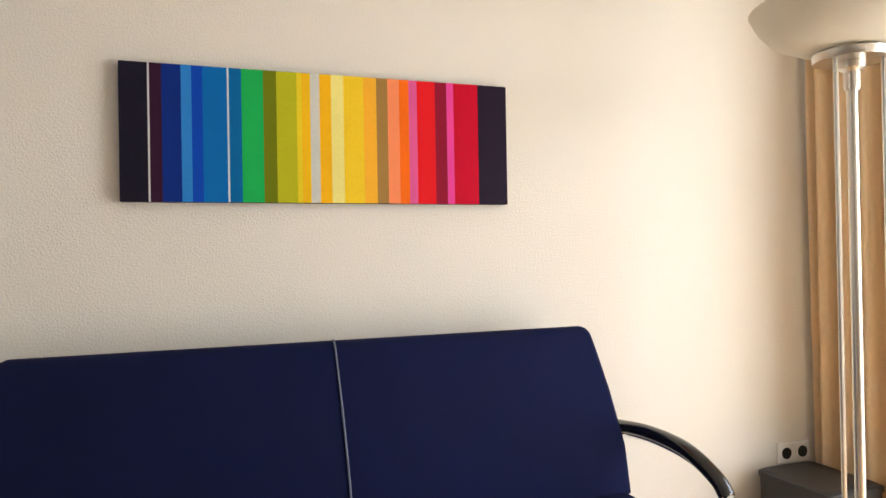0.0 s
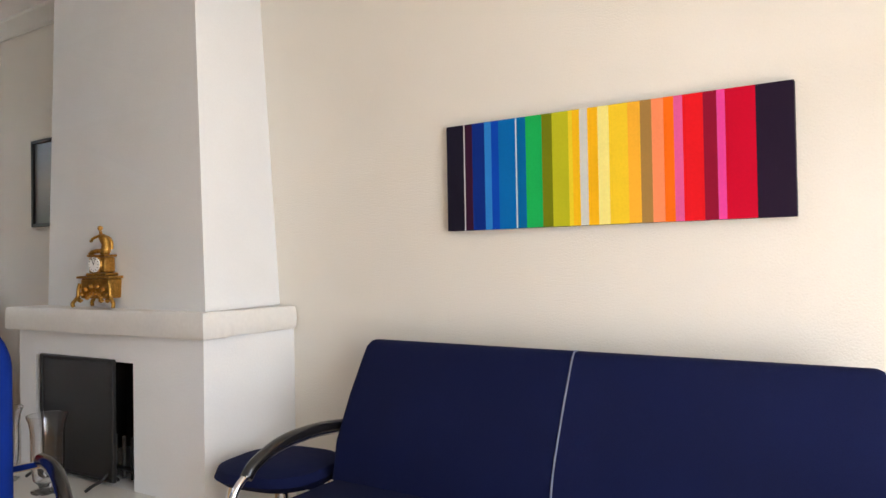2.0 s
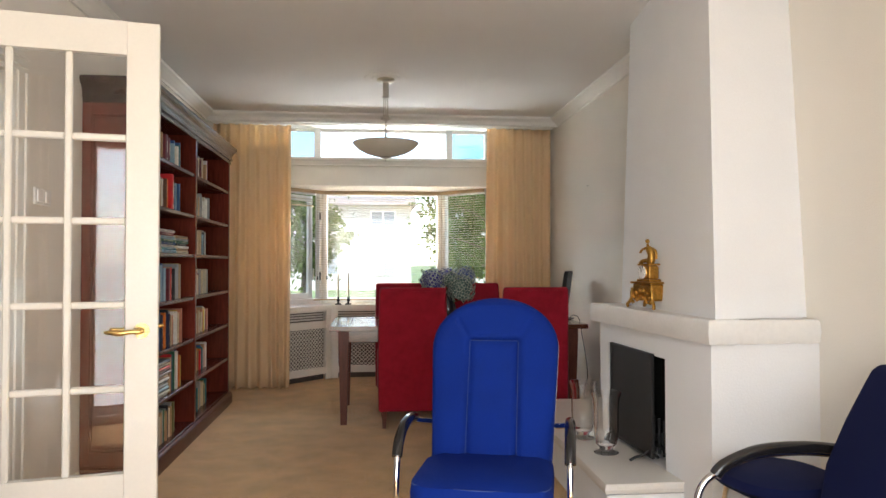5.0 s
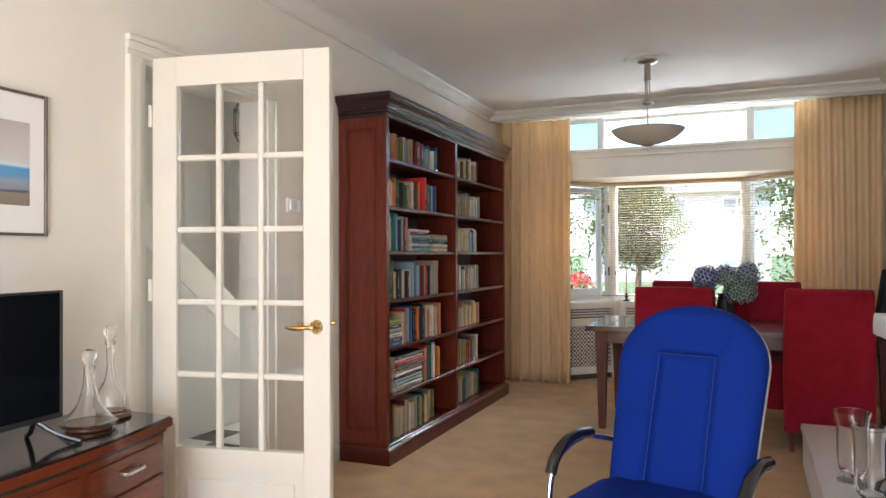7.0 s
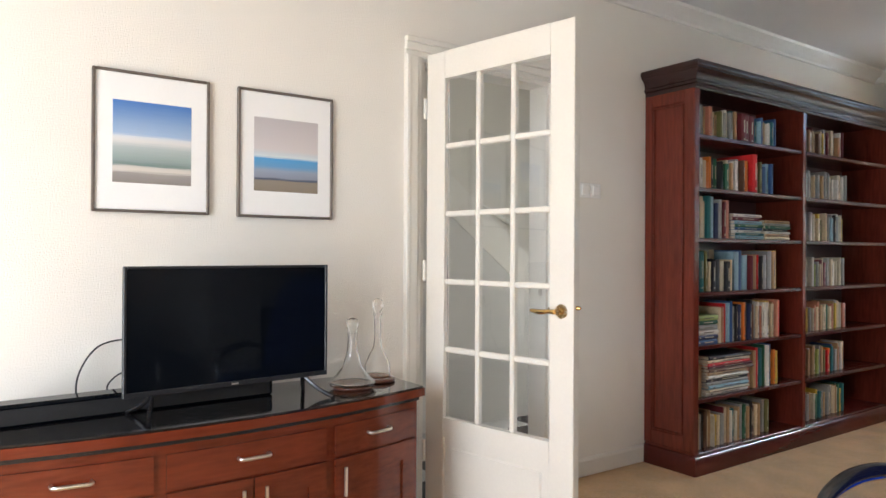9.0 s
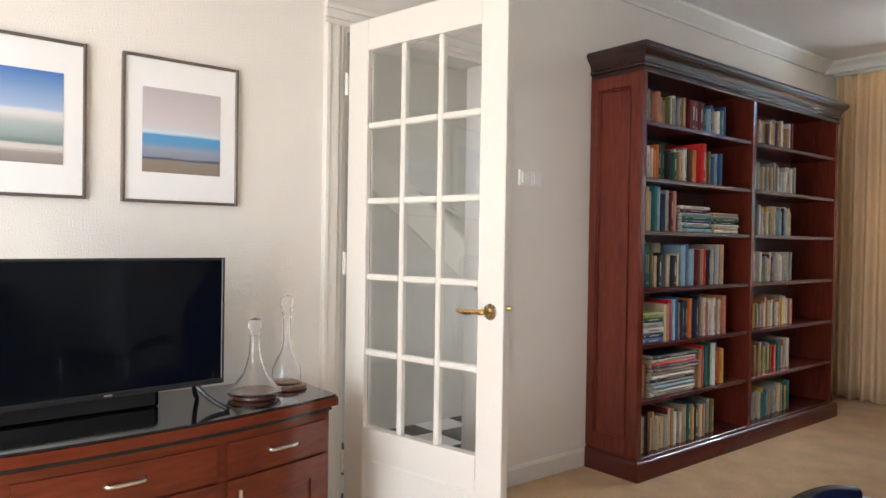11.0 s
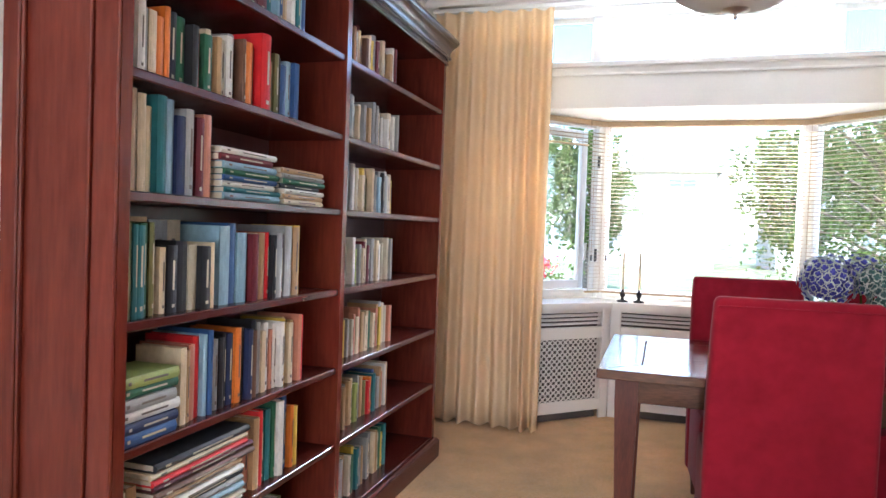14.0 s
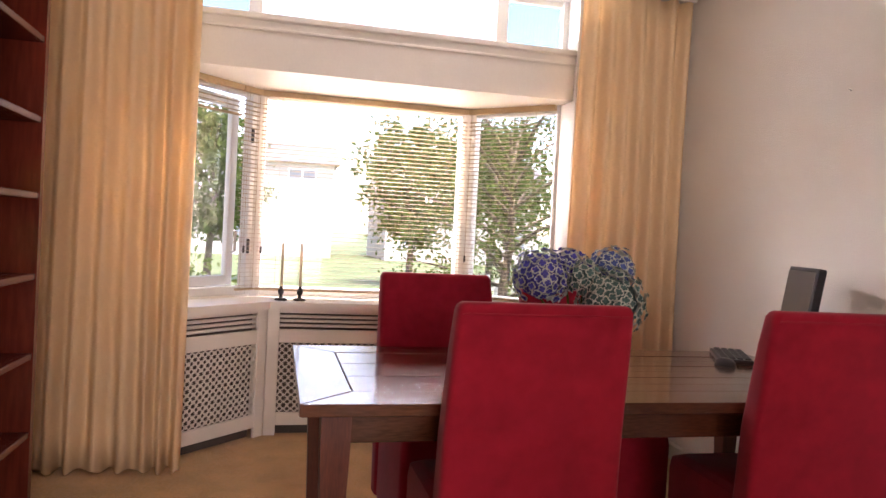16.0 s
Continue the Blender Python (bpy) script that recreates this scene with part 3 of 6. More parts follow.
def radiator_cover(m, w, label):
    """A panelled cover with a pierced lattice; local x along it, the room at minus y."""
    c = thing("radiator_cover", m, label, "radiator cover", "covers round the bay")
    part("stile", box(0, 0, 0, 0.07, 0.022, 0.745, 0.003, 1), M_WHITE, c)
    part("stile", box(w - 0.07, 0, 0, w, 0.022, 0.745, 0.003, 1), M_WHITE, c)
    for z0, z1 in ((0.06, 0.135), (0.545, 0.625), (0.72, 0.745)):
        part("rail", box(0.07, 0, z0, w - 0.07, 0.022, z1, 0.003, 1), M_WHITE, c)
    # sheet coloured as the shade behind lattice and louvres
    part("shade_sheet", box(0.07, 0.05, 0.0, w - 0.07, 0.06, 0.745), M_RECESS_SHADE, c)
    for k in range(3):
        part("louvre", box(0.07, 0.012, 0.638 + k * 0.027, w - 0.07, 0.03, 0.655 + k * 0.027, 0.003, 1), M_GREYW, c)
    bm = bmesh.new()
    cell = 0.041
    nx, nz = max(1, int((w - 0.14) / cell)), 10
    cx, cz = (w - 0.14) / nx, 0.41 / nz
    for i in range(nx):
        for j in range(nz):
            x, z = 0.07 + (i + 0.5) * cx, 0.135 + (j + 0.5) * cz
            ro, ri = 0.42, 0.27
            ring = [[bm.verts.new((x + cx * r * math.cos(q * math.pi / 4), 0.008, z + cz * r * math.sin(q * math.pi / 4))) for q in range(8)] for r in (ro, ri)]
            for q in range(8):
                bm.faces.new((ring[0][q], ring[0][(q + 1) % 8], ring[1][(q + 1) % 8], ring[1][q]))
            for dx, dz in ((1, 0), (0, 1)):
                for sx in (-1, 1):
                    p = [(dx * sx * 0.40 - dz * 0.09, dz * sx * 0.40 - dx * 0.09), (dx * sx * 0.40 + dz * 0.09, dz * sx * 0.40 + dx * 0.09), (dx * sx * 0.5 + dz * 0.28, dz * sx * 0.5 + dx * 0.28), (dx * sx * 0.5 - dz * 0.28, dz * sx * 0.5 - dx * 0.28)]
                    bm.faces.new([bm.verts.new((x + cx * u, 0.0085, z + cz * v)) for u, v in p])
    g = bmesh.ops.extrude_face_region(bm, geom=bm.faces[:])
    for v in g["geom"]:
        if isinstance(v, bmesh.types.BMVert):
            v.co.y += 0.006
    tagged(part("lattice", bm, M_WHITE, c), "pierced white lattice", kind="stuff")
    return c


c = inset(SO - 0.03)
k = c[1][0]
radiator_cover(pose(c[1][0], c[1][1], 0), c[2][0] - c[1][0], "white painted radiator cover with pierced lattice under the sill")
lw = math.hypot(c[1][0] - c[0][0], c[1][1] - c[0][1])
le = math.hypot(c[2][0] - c[3][0], c[2][1] - c[3][1])
radiator_cover(Matrix.Translation((c[0][0], c[0][1], 0)) @ pose(0, 0, 0, 0, 0, 45), lw, "white angled radiator cover with pierced lattice under the sill")
radiator_cover(Matrix.Translation((c[2][0], c[2][1], 0)) @ pose(0, 0, 0, 0, 0, -45), le, "white angled radiator cover with pierced lattice under the sill")
# outer walls of the bay below the glass
o = [(wx - 0.02, wy + 0.02), (LX - 0.02, BY + 0.1), (RX + 0.02, BY + 0.1), (ex + 0.02, ey + 0.02)]
i2 = inset(-0.0)
structure(part("wall_bay", prism([i2[0], i2[1], i2[2], i2[3], (ex + 0.15, ey + 0.1), (RX + 0.07, BY + 0.18), (LX - 0.07, BY + 0.18), (wx - 0.15, wy + 0.1)], -0.3, 0.80), M_WALL), "plaster wall under the bay windows", "wall")


# ---- curtains ----
def curtain(x0, x1, y, z0, z1, folds, label, seed, depth=0.040, lean=0.0):
    rnd = random.Random(seed)
    n, rows = folds * 12, 14
    ph = [rnd.uniform(-0.5, 0.5) for _ in range(folds + 2)]
    amp = [rnd.uniform(0.55, 1.15) for _ in range(folds + 2)]
    bm = bmesh.new()
    g = []
    for j in range(rows + 1):
        v = j / rows
        row = []
        for i in range(n + 1):
            u = i / n
            k = u * folds
            f = int(k)
            a = amp[f] * (1 - (k - f)) + amp[f + 1] * (k - f)
            p = ph[f] * (1 - (k - f)) + ph[f + 1] * (k - f)
            w = math.sin(2 * math.pi * k + p + 0.25 * math.sin(3 * v + f))
            w = math.copysign(abs(w) ** 0.75, w)
            x = x0 + (x1 - x0) * u + 0.02 * (1 - v) * math.sin(7 * u + seed)
            row.append(bm.verts.new((x + lean * (1 - v), y + depth * a * w * (0.75 + 0.35 * (1 - v)) + 0.012 * math.sin(5 * u + 4 * v), z0 + (z1 - z0) * v + (0.008 * math.sin(9 * u * folds) if j == 0 else 0))))
        g.append(row)
    for j in range(rows):
        for i in range(n):
            bm.faces.new((g[j][i], g[j][i + 1], g[j + 1][i + 1], g[j + 1][i]))
    ob = part("curtain", bm, M_CURT, smooth=True)
    s = ob.modifiers.new("thickness", "SOLIDIFY")
    s.thickness = 0.003
    tagged(ob, label, "curtain", "floor-length curtains")
    return ob


curtain(0.05, 0.80, -0.40, 0.012, 2.615, 8, "cream floor-length curtain hanging in soft folds beside the bay", 3)
curtain(2.775, 3.44, -0.40, 0.012, 2.615, 7, "cream floor-length curtain hanging in soft folds beside the bay", 5)
curtain(2.93, 3.43, -7.99, 0.012, 2.60, 6, "cream floor-length curtain in the corner behind the floor lamp", 8)
curtain(0.06, 0.42, -7.99, 0.012, 2.60, 5, "cream floor-length curtain beside the sideboard window", 9)
for y, x0, x1 in ((-0.40, 0.02, 3.46), (-7.99, 0.02, 3.46)):
    tagged(part("curtain_rail", box(x0, y - 0.012, 2.62, x1, y + 0.012, 2.645, 0.003, 1), M_WHITE), "white curtain rail under the ceiling", "curtain rail")
# south window behind the camera
sw = thing("window_5", pose(0, 0, 0), "wide white garden window with glass doors", "window", kind="structure")
for x0, x1 in ((0.68, 0.75), (1.33, 1.40), (1.97, 2.04), (2.61, 2.68)):
    part("window_frame", box(x0, YS - 0.15, 0.06, x1, YS - 0.08, 2.2), M_WHITE, sw)
for x0, x1 in ((0.75, 1.33), (1.40, 1.97), (2.04, 2.61)):
    for z0, z1 in ((0.06, 0.13), (2.13, 2.20)):
        part("window_frame", box(x0, YS - 0.15, z0, x1, YS - 0.08, z1), M_WHITE, sw)
    part("pane", box(x0, YS - 0.12, 0.13, x1, YS - 0.115, 2.13), M_GLASS, sw).visible_shadow = False


def mould(profile, path, outs, bm=None):
    """A mitred moulding: profile of (out, z) along a line of corners; outs is the outward step at each."""
    return rings([[Vector((p[0] + o * n[0], p[1] + o * n[1], z)) for o, z in profile] for p, n in zip(path, outs)], True, bm)


# ---- fireplace ----
fp = thing("fireplace", pose(0, 0, 0), "white plastered fireplace with tapered chimney breast and stone mantel", "fireplace", kind="structure")
FS, FN = (2.995, -4.685), (2.945, -3.42)


def face(t, off=0.0):
    return (FS[0] + (FN[0] - FS[0]) * t - off, FS[1] + (FN[1] - FS[1]) * t)


oy0, oy1, oz0, oz1 = 0.335, 0.90, 0.25, 0.775
def block(t0, t1, z0, z1, back=XE):
    a, b = face(t0), face(t1)
    part("surround", prism([a, (back, a[1]), (back, b[1]), b], z0, z1), M_CHIM, fp)
block(0, oy0, 0, 0.89)
block(oy1, 1, 0, 0.89)
block(oy0, oy1, oz1, 0.89)
block(oy0, oy1, 0, oz0)
a, b = face(oy0), face(oy1)
part("firebox", prism([(3.40, a[1]), (3.44, a[1]), (3.44, b[1]), (3.40, b[1])], oz0, oz1), M_DARK, fp, "sooty firebox back")
for q in (a, b):
    s = 1 if q is a else -1
    part("firebox_side", box(q[0] + 0.03, min(q[1] + s * 0.002, q[1] + s * 0.012), oz0, 3.40, max(q[1] + s * 0.002, q[1] + s * 0.012), oz1), M_DARK, fp)
part("grate", tube([(3.05, a[1] + 0.1, 0.30), (3.05, b[1] - 0.1, 0.30)], 0.012, 8), M_BLACK, fp, "black iron grate bar")
for i in range(8):
    y = a[1] + 0.12 + i * 0.06
    part("grate_bar", tube([(3.05, y, 0.26), (3.05, y, 0.44)], 0.008, 6), M_BLACK, fp)
# rough stone mantel slabs
rnd = random.Random(4)
def rough_slab(poly, z0, z1, n=10, amp=0.005):
    """A slab with a hand-dressed, wavy front edge."""
    out = []
    for (x0, y0), (x1, y1) in zip(poly, poly[1:] + poly[:1]):
        for k in range(n):
            t = k / n
            j = amp * (0.0 if k == 0 else rnd.uniform(-1, 1))
            out.append((x0 + (x1 - x0) * t + j, y0 + (y1 - y0) * t + j * 0.5))
    rows = []
    for z, s in ((z0 + 0.004, -0.004), (z0 + 0.012, 0.0), (z0 + (z1 - z0) * 0.5, 0.003), (z1 - 0.010, 0.0), (z1, -0.005)):
        cx, cy = sum(p[0] for p in out) / len(out), sum(p[1] for p in out) / len(out)
        rows.append([(x + s * (1 if x > cx else -1) + rnd.uniform(-1, 1) * amp * 0.4, y + s * (1 if y > cy else -1), z + (rnd.uniform(-1, 1) * 0.002 if z < z1 - 0.02 else 0)) for x, y in out])
    return rings(rows)
part("mantel", rough_slab([(2.972, -4.712), (2.895, -3.39), (3.46, -3.39), (3.46, -4.60), (3.13, -4.60), (3.13, -4.712)], 0.888, 0.993, amp=0.004), M_MARBLE, fp, "pale rough-edged stone mantel slab", True)
part("mantel_return", rough_slab([(3.133, -4.704), (3.133, -4.603), (3.468, -4.603), (3.468, -4.704)], 0.8885, 0.990, n=5, amp=0.0004), M_MARBLE, fp, "pale stone mantel slab along the side", True)
CB = [(3.03, -4.655), (3.075, -3.425), (XE, -3.425), (XE, -4.60)]
CT = [(3.055, -4.565), (3.19, -3.30), (XE, -3.30), (XE, -4.475)]
part("chimney_breast", rings([[(x + (X - x) * t, y + (Y - y) * t, 0.993 + (H - 0.993) * t) for (x, y), (X, Y) in zip(CB, CT)] for t in (0, 0.25, 0.5, 0.75, 1)]), M_CHIM, fp)
bm = prism([(2.66, -2.50), (2.63, -4.44), (3.02, -4.44), (2.985, -4.43), (2.945, -3.42), (XE, -3.42), (XE, -2.50)][::-1], 0, 0.20)
part("hearth_base", bm, M_CHIM, fp)
part("hearth_slab", rough_slab([(2.65, -2.49), (2.62, -4.45), (2.982, -4.45), (2.940, -3.415), (3.46, -3.415), (3.46, -2.49)], 0.201, 0.25, amp=0.003), M_HEARTH, fp, "polished pale stone hearth slab")

screen = thing("fire_screen", pose(2.955, -3.90, 0.25, 0, 0, 2), "black mesh fire screen standing on iron feet before the fireplace", "fire screen")
part("mesh_panel", box(-0.004, -0.23, 0.03, 0.004, 0.27, 0.52), mat("fire_mesh", (0.012, 0.011, 0.010), 0.6, vary=0.4, scale=40, fine=300, bump=0.8, bump_scale=500), screen)
bm = box(-0.009, -0.25, 0.02, 0.009, -0.23, 0.535, 0.003, 1)
for q in ((0.27, 0.02, 0.29, 0.535), (-0.23, 0.52, 0.27, 0.535), (-0.23, 0.02, 0.27, 0.034)):
    box(-0.009, q[0], q[1], 0.009, q[2], q[3], 0.003, 1, bm)
part("frame", bm, M_BLACK, screen)
for y in (-0.2, 0.24):
    part("foot", tube(smooth_line([(-0.10, y, 0.006), (-0.07, y, 0.02), (-0.03, y, 0.03), (0, y, 0.05), (0.03, y, 0.03), (0.05, y, 0.012)], 4), 0.007, 8), M_BLACK, screen, "curled iron foot", True)
wing = part("wing", box(0.02, -0.10, 0.02, 0.028, 0.30, 0.53), M_BLACK, screen, "black folded rear wing")


def hurricane(x, y, h=0.335, r=0.078):
    v = thing("hurricane_vase", pose(x, y, 0.25), "clear glass hurricane vase on a foot, standing on the hearth", "vase", "vases on the hearth")
    prof = [(0.0, 0.0), (0.060, 0.0), (0.064, 0.004), (0.056, 0.009), (0.038, 0.014), (0.034, 0.022), (0.038, 0.032), (r * 0.70, 0.050), (r * 0.78, 0.085), (r * 0.82, 0.14), (r * 0.82, 0.20), (r * 0.83, 0.25), (r * 0.90, 0.285), (r * 1.03, h)]
    inner = [(p[0] - 0.006, p[1]) for p in prof[:6:-1]] + [(0.026, 0.046), (0.0, 0.042)]
    part("body", lathe(prof + inner, 40), M_GLASS, v, smooth=True).visible_shadow = False
    return v


hurricane(2.775, -3.615, 0.315, 0.078)
hurricane(2.80, -3.935, 0.315, 0.078)

clock = thing("mantel_clock", pose(3.015, -3.985, 0.993, 0, 0, -78), "ornate gilt bronze mantel clock with a seated figure", "clock")
bm = box(-0.082, -0.043, 0.045, 0.082, 0.043, 0.132, 0.010, 2)
box(-0.094, -0.052, 0.132, 0.094, 0.052, 0.143, 0.004, 2, bm)
box(-0.058, -0.036, 0.143, 0.058, 0.036, 0.156, 0.005, 2, bm)
box(-0.046, -0.031, 0.156, 0.046, 0.031, 0.226, 0.010, 2, bm)
box(-0.052, -0.035, 0.226, 0.052, 0.035, 0.236, 0.004, 2, bm)
part("plinth", bm, M_GILT, clock)
for sx in (-1, 1):
    for sy in (-1, 1):
        part("foot", tube(smooth_line([(sx * 0.112, sy * 0.050, 0.0085), (sx * 0.117, sy * 0.052, 0.022), (sx * 0.106, sy * 0.048, 0.036), (sx * 0.092, sy * 0.044, 0.055), (sx * 0.090, sy * 0.044, 0.085), (sx * 0.082, sy * 0.042, 0.11)], 4), 0.0085, 8), M_GILT, clock, "scrolled gilt foot", True)
for i in range(15):
    a = math.pi * (i % 8) / 7
    part("scroll", lathe([(0.0, -0.010), (0.010, -0.004), (0.011, 0.004), (0.004, 0.011), (0, 0.013)], 8, center=((0.078 if i < 8 else 0.042) * math.cos(a), -0.046, 0.036 + (0.062 if i < 8 else 0.028) * math.sin(a))), M_GILT, clock, smooth=True)
bm = lathe([(0, -0.030), (0.034, -0.03), (0.038, -0.028), (0.038, 0.03), (0.034, 0.036), (0, 0.036)], 24)
bm.transform(pose(-0.005, 0, 0.192, 90))
part("drum", bm, M_GILT, clock, smooth=True)
bm = lathe([(0, 0), (0.033, 0), (0.033, 0.003), (0, 0.004)], 24)
bm.transform(pose(-0.005, -0.036, 0.192, 90))
dial = part("dial", bm, M_MOUNT, clock, "white enamel clock dial")
for i in range(12):
    a = i * math.pi / 6
    part("numeral", tube([(-0.005 + 0.024 * math.sin(a), -0.0412, 0.192 + 0.024 * math.cos(a)), (-0.005 + 0.029 * math.sin(a), -0.0412, 0.192 + 0.029 * math.cos(a))], 0.0012, 5), M_BLACK, dial)
part("clock_hand", tube([(-0.005, -0.0415, 0.192), (0.008, -0.0415, 0.228)], 0.001, 5), M_BLACK, dial)
part("clock_hand", tube([(-0.005, -0.0415, 0.192), (-0.017, -0.0415, 0.222)], 0.001, 5), M_BLACK, dial)
bm = tube(smooth_line([(0.03, 0, 0.165), (0.045, 0, 0.21), (0.04, 0, 0.25), (0.022, 0, 0.28), (0.006, 0, 0.30), (0.0, 0, 0.325)], 3), [0.028, 0.03, 0.03, 0.028, 0.026, 0.026, 0.027, 0.028, 0.028, 0.027, 0.024, 0.02, 0.014, 0.010, 0.009, 0.009][:16], 10)
lathe([(0, -0.018), (0.012, -0.013), (0.016, 0), (0.013, 0.012), (0, 0.02)], 10, bm, (-0.002, 0, 0.345))
tube(smooth_line([(0.02, -0.02, 0.295), (-0.02, -0.035, 0.275), (-0.045, -0.03, 0.255)], 4), 0.009, 8, bm)
tube(smooth_line([(0.03, -0.01, 0.19), (-0.03, -0.02, 0.185), (-0.06, -0.02, 0.165)], 4), 0.016, 8, bm)
tube(smooth_line([(0.03, 0.02, 0.29), (0.055, 0.03, 0.26), (0.06, 0.03, 0.20)], 4), 0.009, 8, bm)
bm.transform(Matrix.Translation((-0.008, 0, 0.236 - 0.165 * 0.64)) @ Matrix.Diagonal((0.72, 0.72, 0.64, 1)))
part("figure", bm, M_GILT, clock, "gilt seated figure", True)

# ---- striped painting over the sofa ----
LT, LB = 250, 210
art = thing("striped_painting", pose(3.445, -5.515, 1.285), "long canvas painted with vertical rainbow stripes between dark ends", "painting")
AW, AH = 1.165, 0.387
part("canvas", box(0.0, -AW, 0, 0.03, 0, AH, 0.002, 1), mat("canvas_edge", (0.03, 0.025, 0.04), 0.8), art)
STRIPES = [(0, 0.074, (.012, .010, .022)), (0.074, .079, (.6, .6, .62)), (.079, .11, (.035, .008, .028)), (.11, .16, (.004, .025, .22)), (.16, .187, (.03, .22, .62)), (.187, .215, (.005, .06, .46)), (.215, .278, (.004, .14, .44)), (.278, .283, (.55, .62, .66)), (.283, .315, (.003, .13, .36)), (.315, .371, (.018, .42, .09)), (.371, .405, (.16, .19, .004)), (.405, .457, (.48, .48, .012)), (.457, .470, (.80, .62, .02)), (.470, .492, (.86, .50, .006)), (.492, .516, (.60, .60, .56)), (.516, .546, (.88, .47, .005)), (.546, .578, (.86, .76, .24)), (.578, .630, (.85, .58, .02)), (.630, .663, (.88, .44, .03)), (.663, .692, (.36, .20, .055)), (.692, .722, (.90, .26, .11)), (.722, .747, (.90, .15, .004)), (.747, .768, (.70, .10, .30)), (.768, .815, (.72, .008, .014)), (.815, .845, (.26, .005, .028)), (.845, .863, (.74, .06, .32)), (.863, .926, (.52, .0, .022)), (.926, 1.0, (.016, .008, .024))]
for s0, s1, col in STRIPES:
    u0, u1 = (s * LB / ((1 - s) * LT + s * LB) for s in (s0, s1))
    part("stripe", box(-0.0015, -AW * u1, 0.0, 0.0, -AW * u0, AH), mat("stripe_paint", [min(0.95, 1.08 * v) for v in col], 0.6, vary=0.04, scale=9, fine=120, bump=0.05, bump_scale=150, spec=0.12), art)

# ---- sofa ----
sofa = thing("sofa", pose(3.16, -6.068, 0), "navy blue two-seat sofa with chrome tube arms", "sofa")
SW = 1.668


def pad(pts_rows):
    return rings(pts_rows)


def cushion(w0, w1, rows, r=0.025, seg=4):
    """A padded slab: rows of (y_front, y_back, z, inset) between x = w0 and w1."""
    out = []
    for yf, yb, z, ins in rows:
        x0, x1 = w0 + ins, w1 - ins
        rr = min(r, abs(yb - yf) * 0.45)
        ring = []
        for cx, cy, a0 in ((x1 - rr, yb - rr, 0), (x0 + rr, yb - rr, 90), (x0 + rr, yf + rr, 180), (x1 - rr, yf + rr, 270)):
            for k in range(seg + 1):
                a = radians(a0 + 90 * k / seg)
                ring.append((cx + rr * math.cos(a), cy + rr * math.sin(a), z))
        out.append(ring)
    return rings(out)


def rot_zx(bm):
    """Turns local y to minus x, so that the front faces west."""
    bm.transform(pose(0, 0, 0, 0, 0, -90))
    return bm


rows = []
for z, yf, th, ins in ((0.40, -0.06, 0.10, 0.01), (0.42, -0.075, 0.12, 0), (0.55, -0.05, 0.11, 0.0), (0.70, 0.02, 0.10, 0.004), (0.82, 0.085, 0.085, 0.010), (0.865, 0.11, 0.075, 0.014), (0.88, 0.125, 0.05, 0.022), (0.886, 0.135, 0.03, 0.034)):
    rows.append((yf, yf + th, z, ins))
part("backrest", rot_zx(cushion(-SW / 2, SW / 2, rows)), M_NAVY, sofa, smooth=True)
for a, b in ((-SW / 2, -0.002), (0.002, SW / 2)):
    part("seat", rot_zx(cushion(a, b, [(-0.39, -0.02, 0.30, 0.02), (-0.42, -0.01, 0.32, 0), (-0.43, -0.01, 0.38, 0), (-0.42, -0.02, 0.41, 0.004), (-0.39, -0.04, 0.425, 0.03)], 0.05)), M_NAVY, sofa, smooth=True)
bm = tube(smooth_line([(0, -0.078, 0.43), (0, -0.052, 0.55), (0, 0.018, 0.70), (0, 0.083, 0.82), (0, 0.118, 0.878), (0, 0.15, 0.888), (0, 0.19, 0.86)], 3), 0.003, 6)
part("piping", rot_zx(bm), M_PIPE, sofa, "pale seam piping", True)
part("seat_frame", rot_zx(box(-SW / 2 + 0.03, -0.40, 0.26, SW / 2 - 0.03, 0.02, 0.30, 0.01, 1)), M_BLACK, sofa)
for s in (-1, 1):
    x = s * (SW / 2 + 0.035)
    line = smooth_line([(x, 0.10, 0.555), (x, 0.02, 0.57), (x, -0.12, 0.582), (x, -0.28, 0.57), (x, -0.40, 0.525), (x, -0.47, 0.46), (x, -0.49, 0.30), (x, -0.47, 0.10), (x, -0.44, 0.03), (x, -0.36, 0.014), (x, 0.0, 0.014), (x, 0.22, 0.014)], 6)
    part("arm_tube", rot_zx(tube(line, 0.0125, 10)), M_CHROME, sofa, "curved chrome arm tube", True)
    bm = tube(smooth_line([(x, 0.06, 0.582), (x, -0.10, 0.598), (x, -0.26, 0.59), (x, -0.375, 0.548), (x, -0.415, 0.512)], 6), 0.021, 12)
    part("arm_pad", rot_zx(bm), M_BLACKW, sofa, "black lacquered arm pad", True)
    part("arm_bracket", rot_zx(tube([(x, 0.03, 0.565), (x - s * 0.06, 0.03, 0.565)], 0.009, 8)), M_CHROME, sofa, smooth=True)
part("base_bar", rot_zx(tube([(-SW / 2 - 0.035, 0.22, 0.014), (SW / 2 + 0.035, 0.22, 0.014)], 0.0125, 10)), M_CHROME, sofa, smooth=True)
part("seat_bar", rot_zx(tube(smooth_line([(-SW / 2 - 0.035, -0.488, 0.28), (-SW / 2 + 0.04, -0.42, 0.28), (SW / 2 - 0.04, -0.42, 0.28), (SW / 2 + 0.035, -0.488, 0.28)], 6), 0.0125, 10)), M_CHROME, sofa, smooth=True)

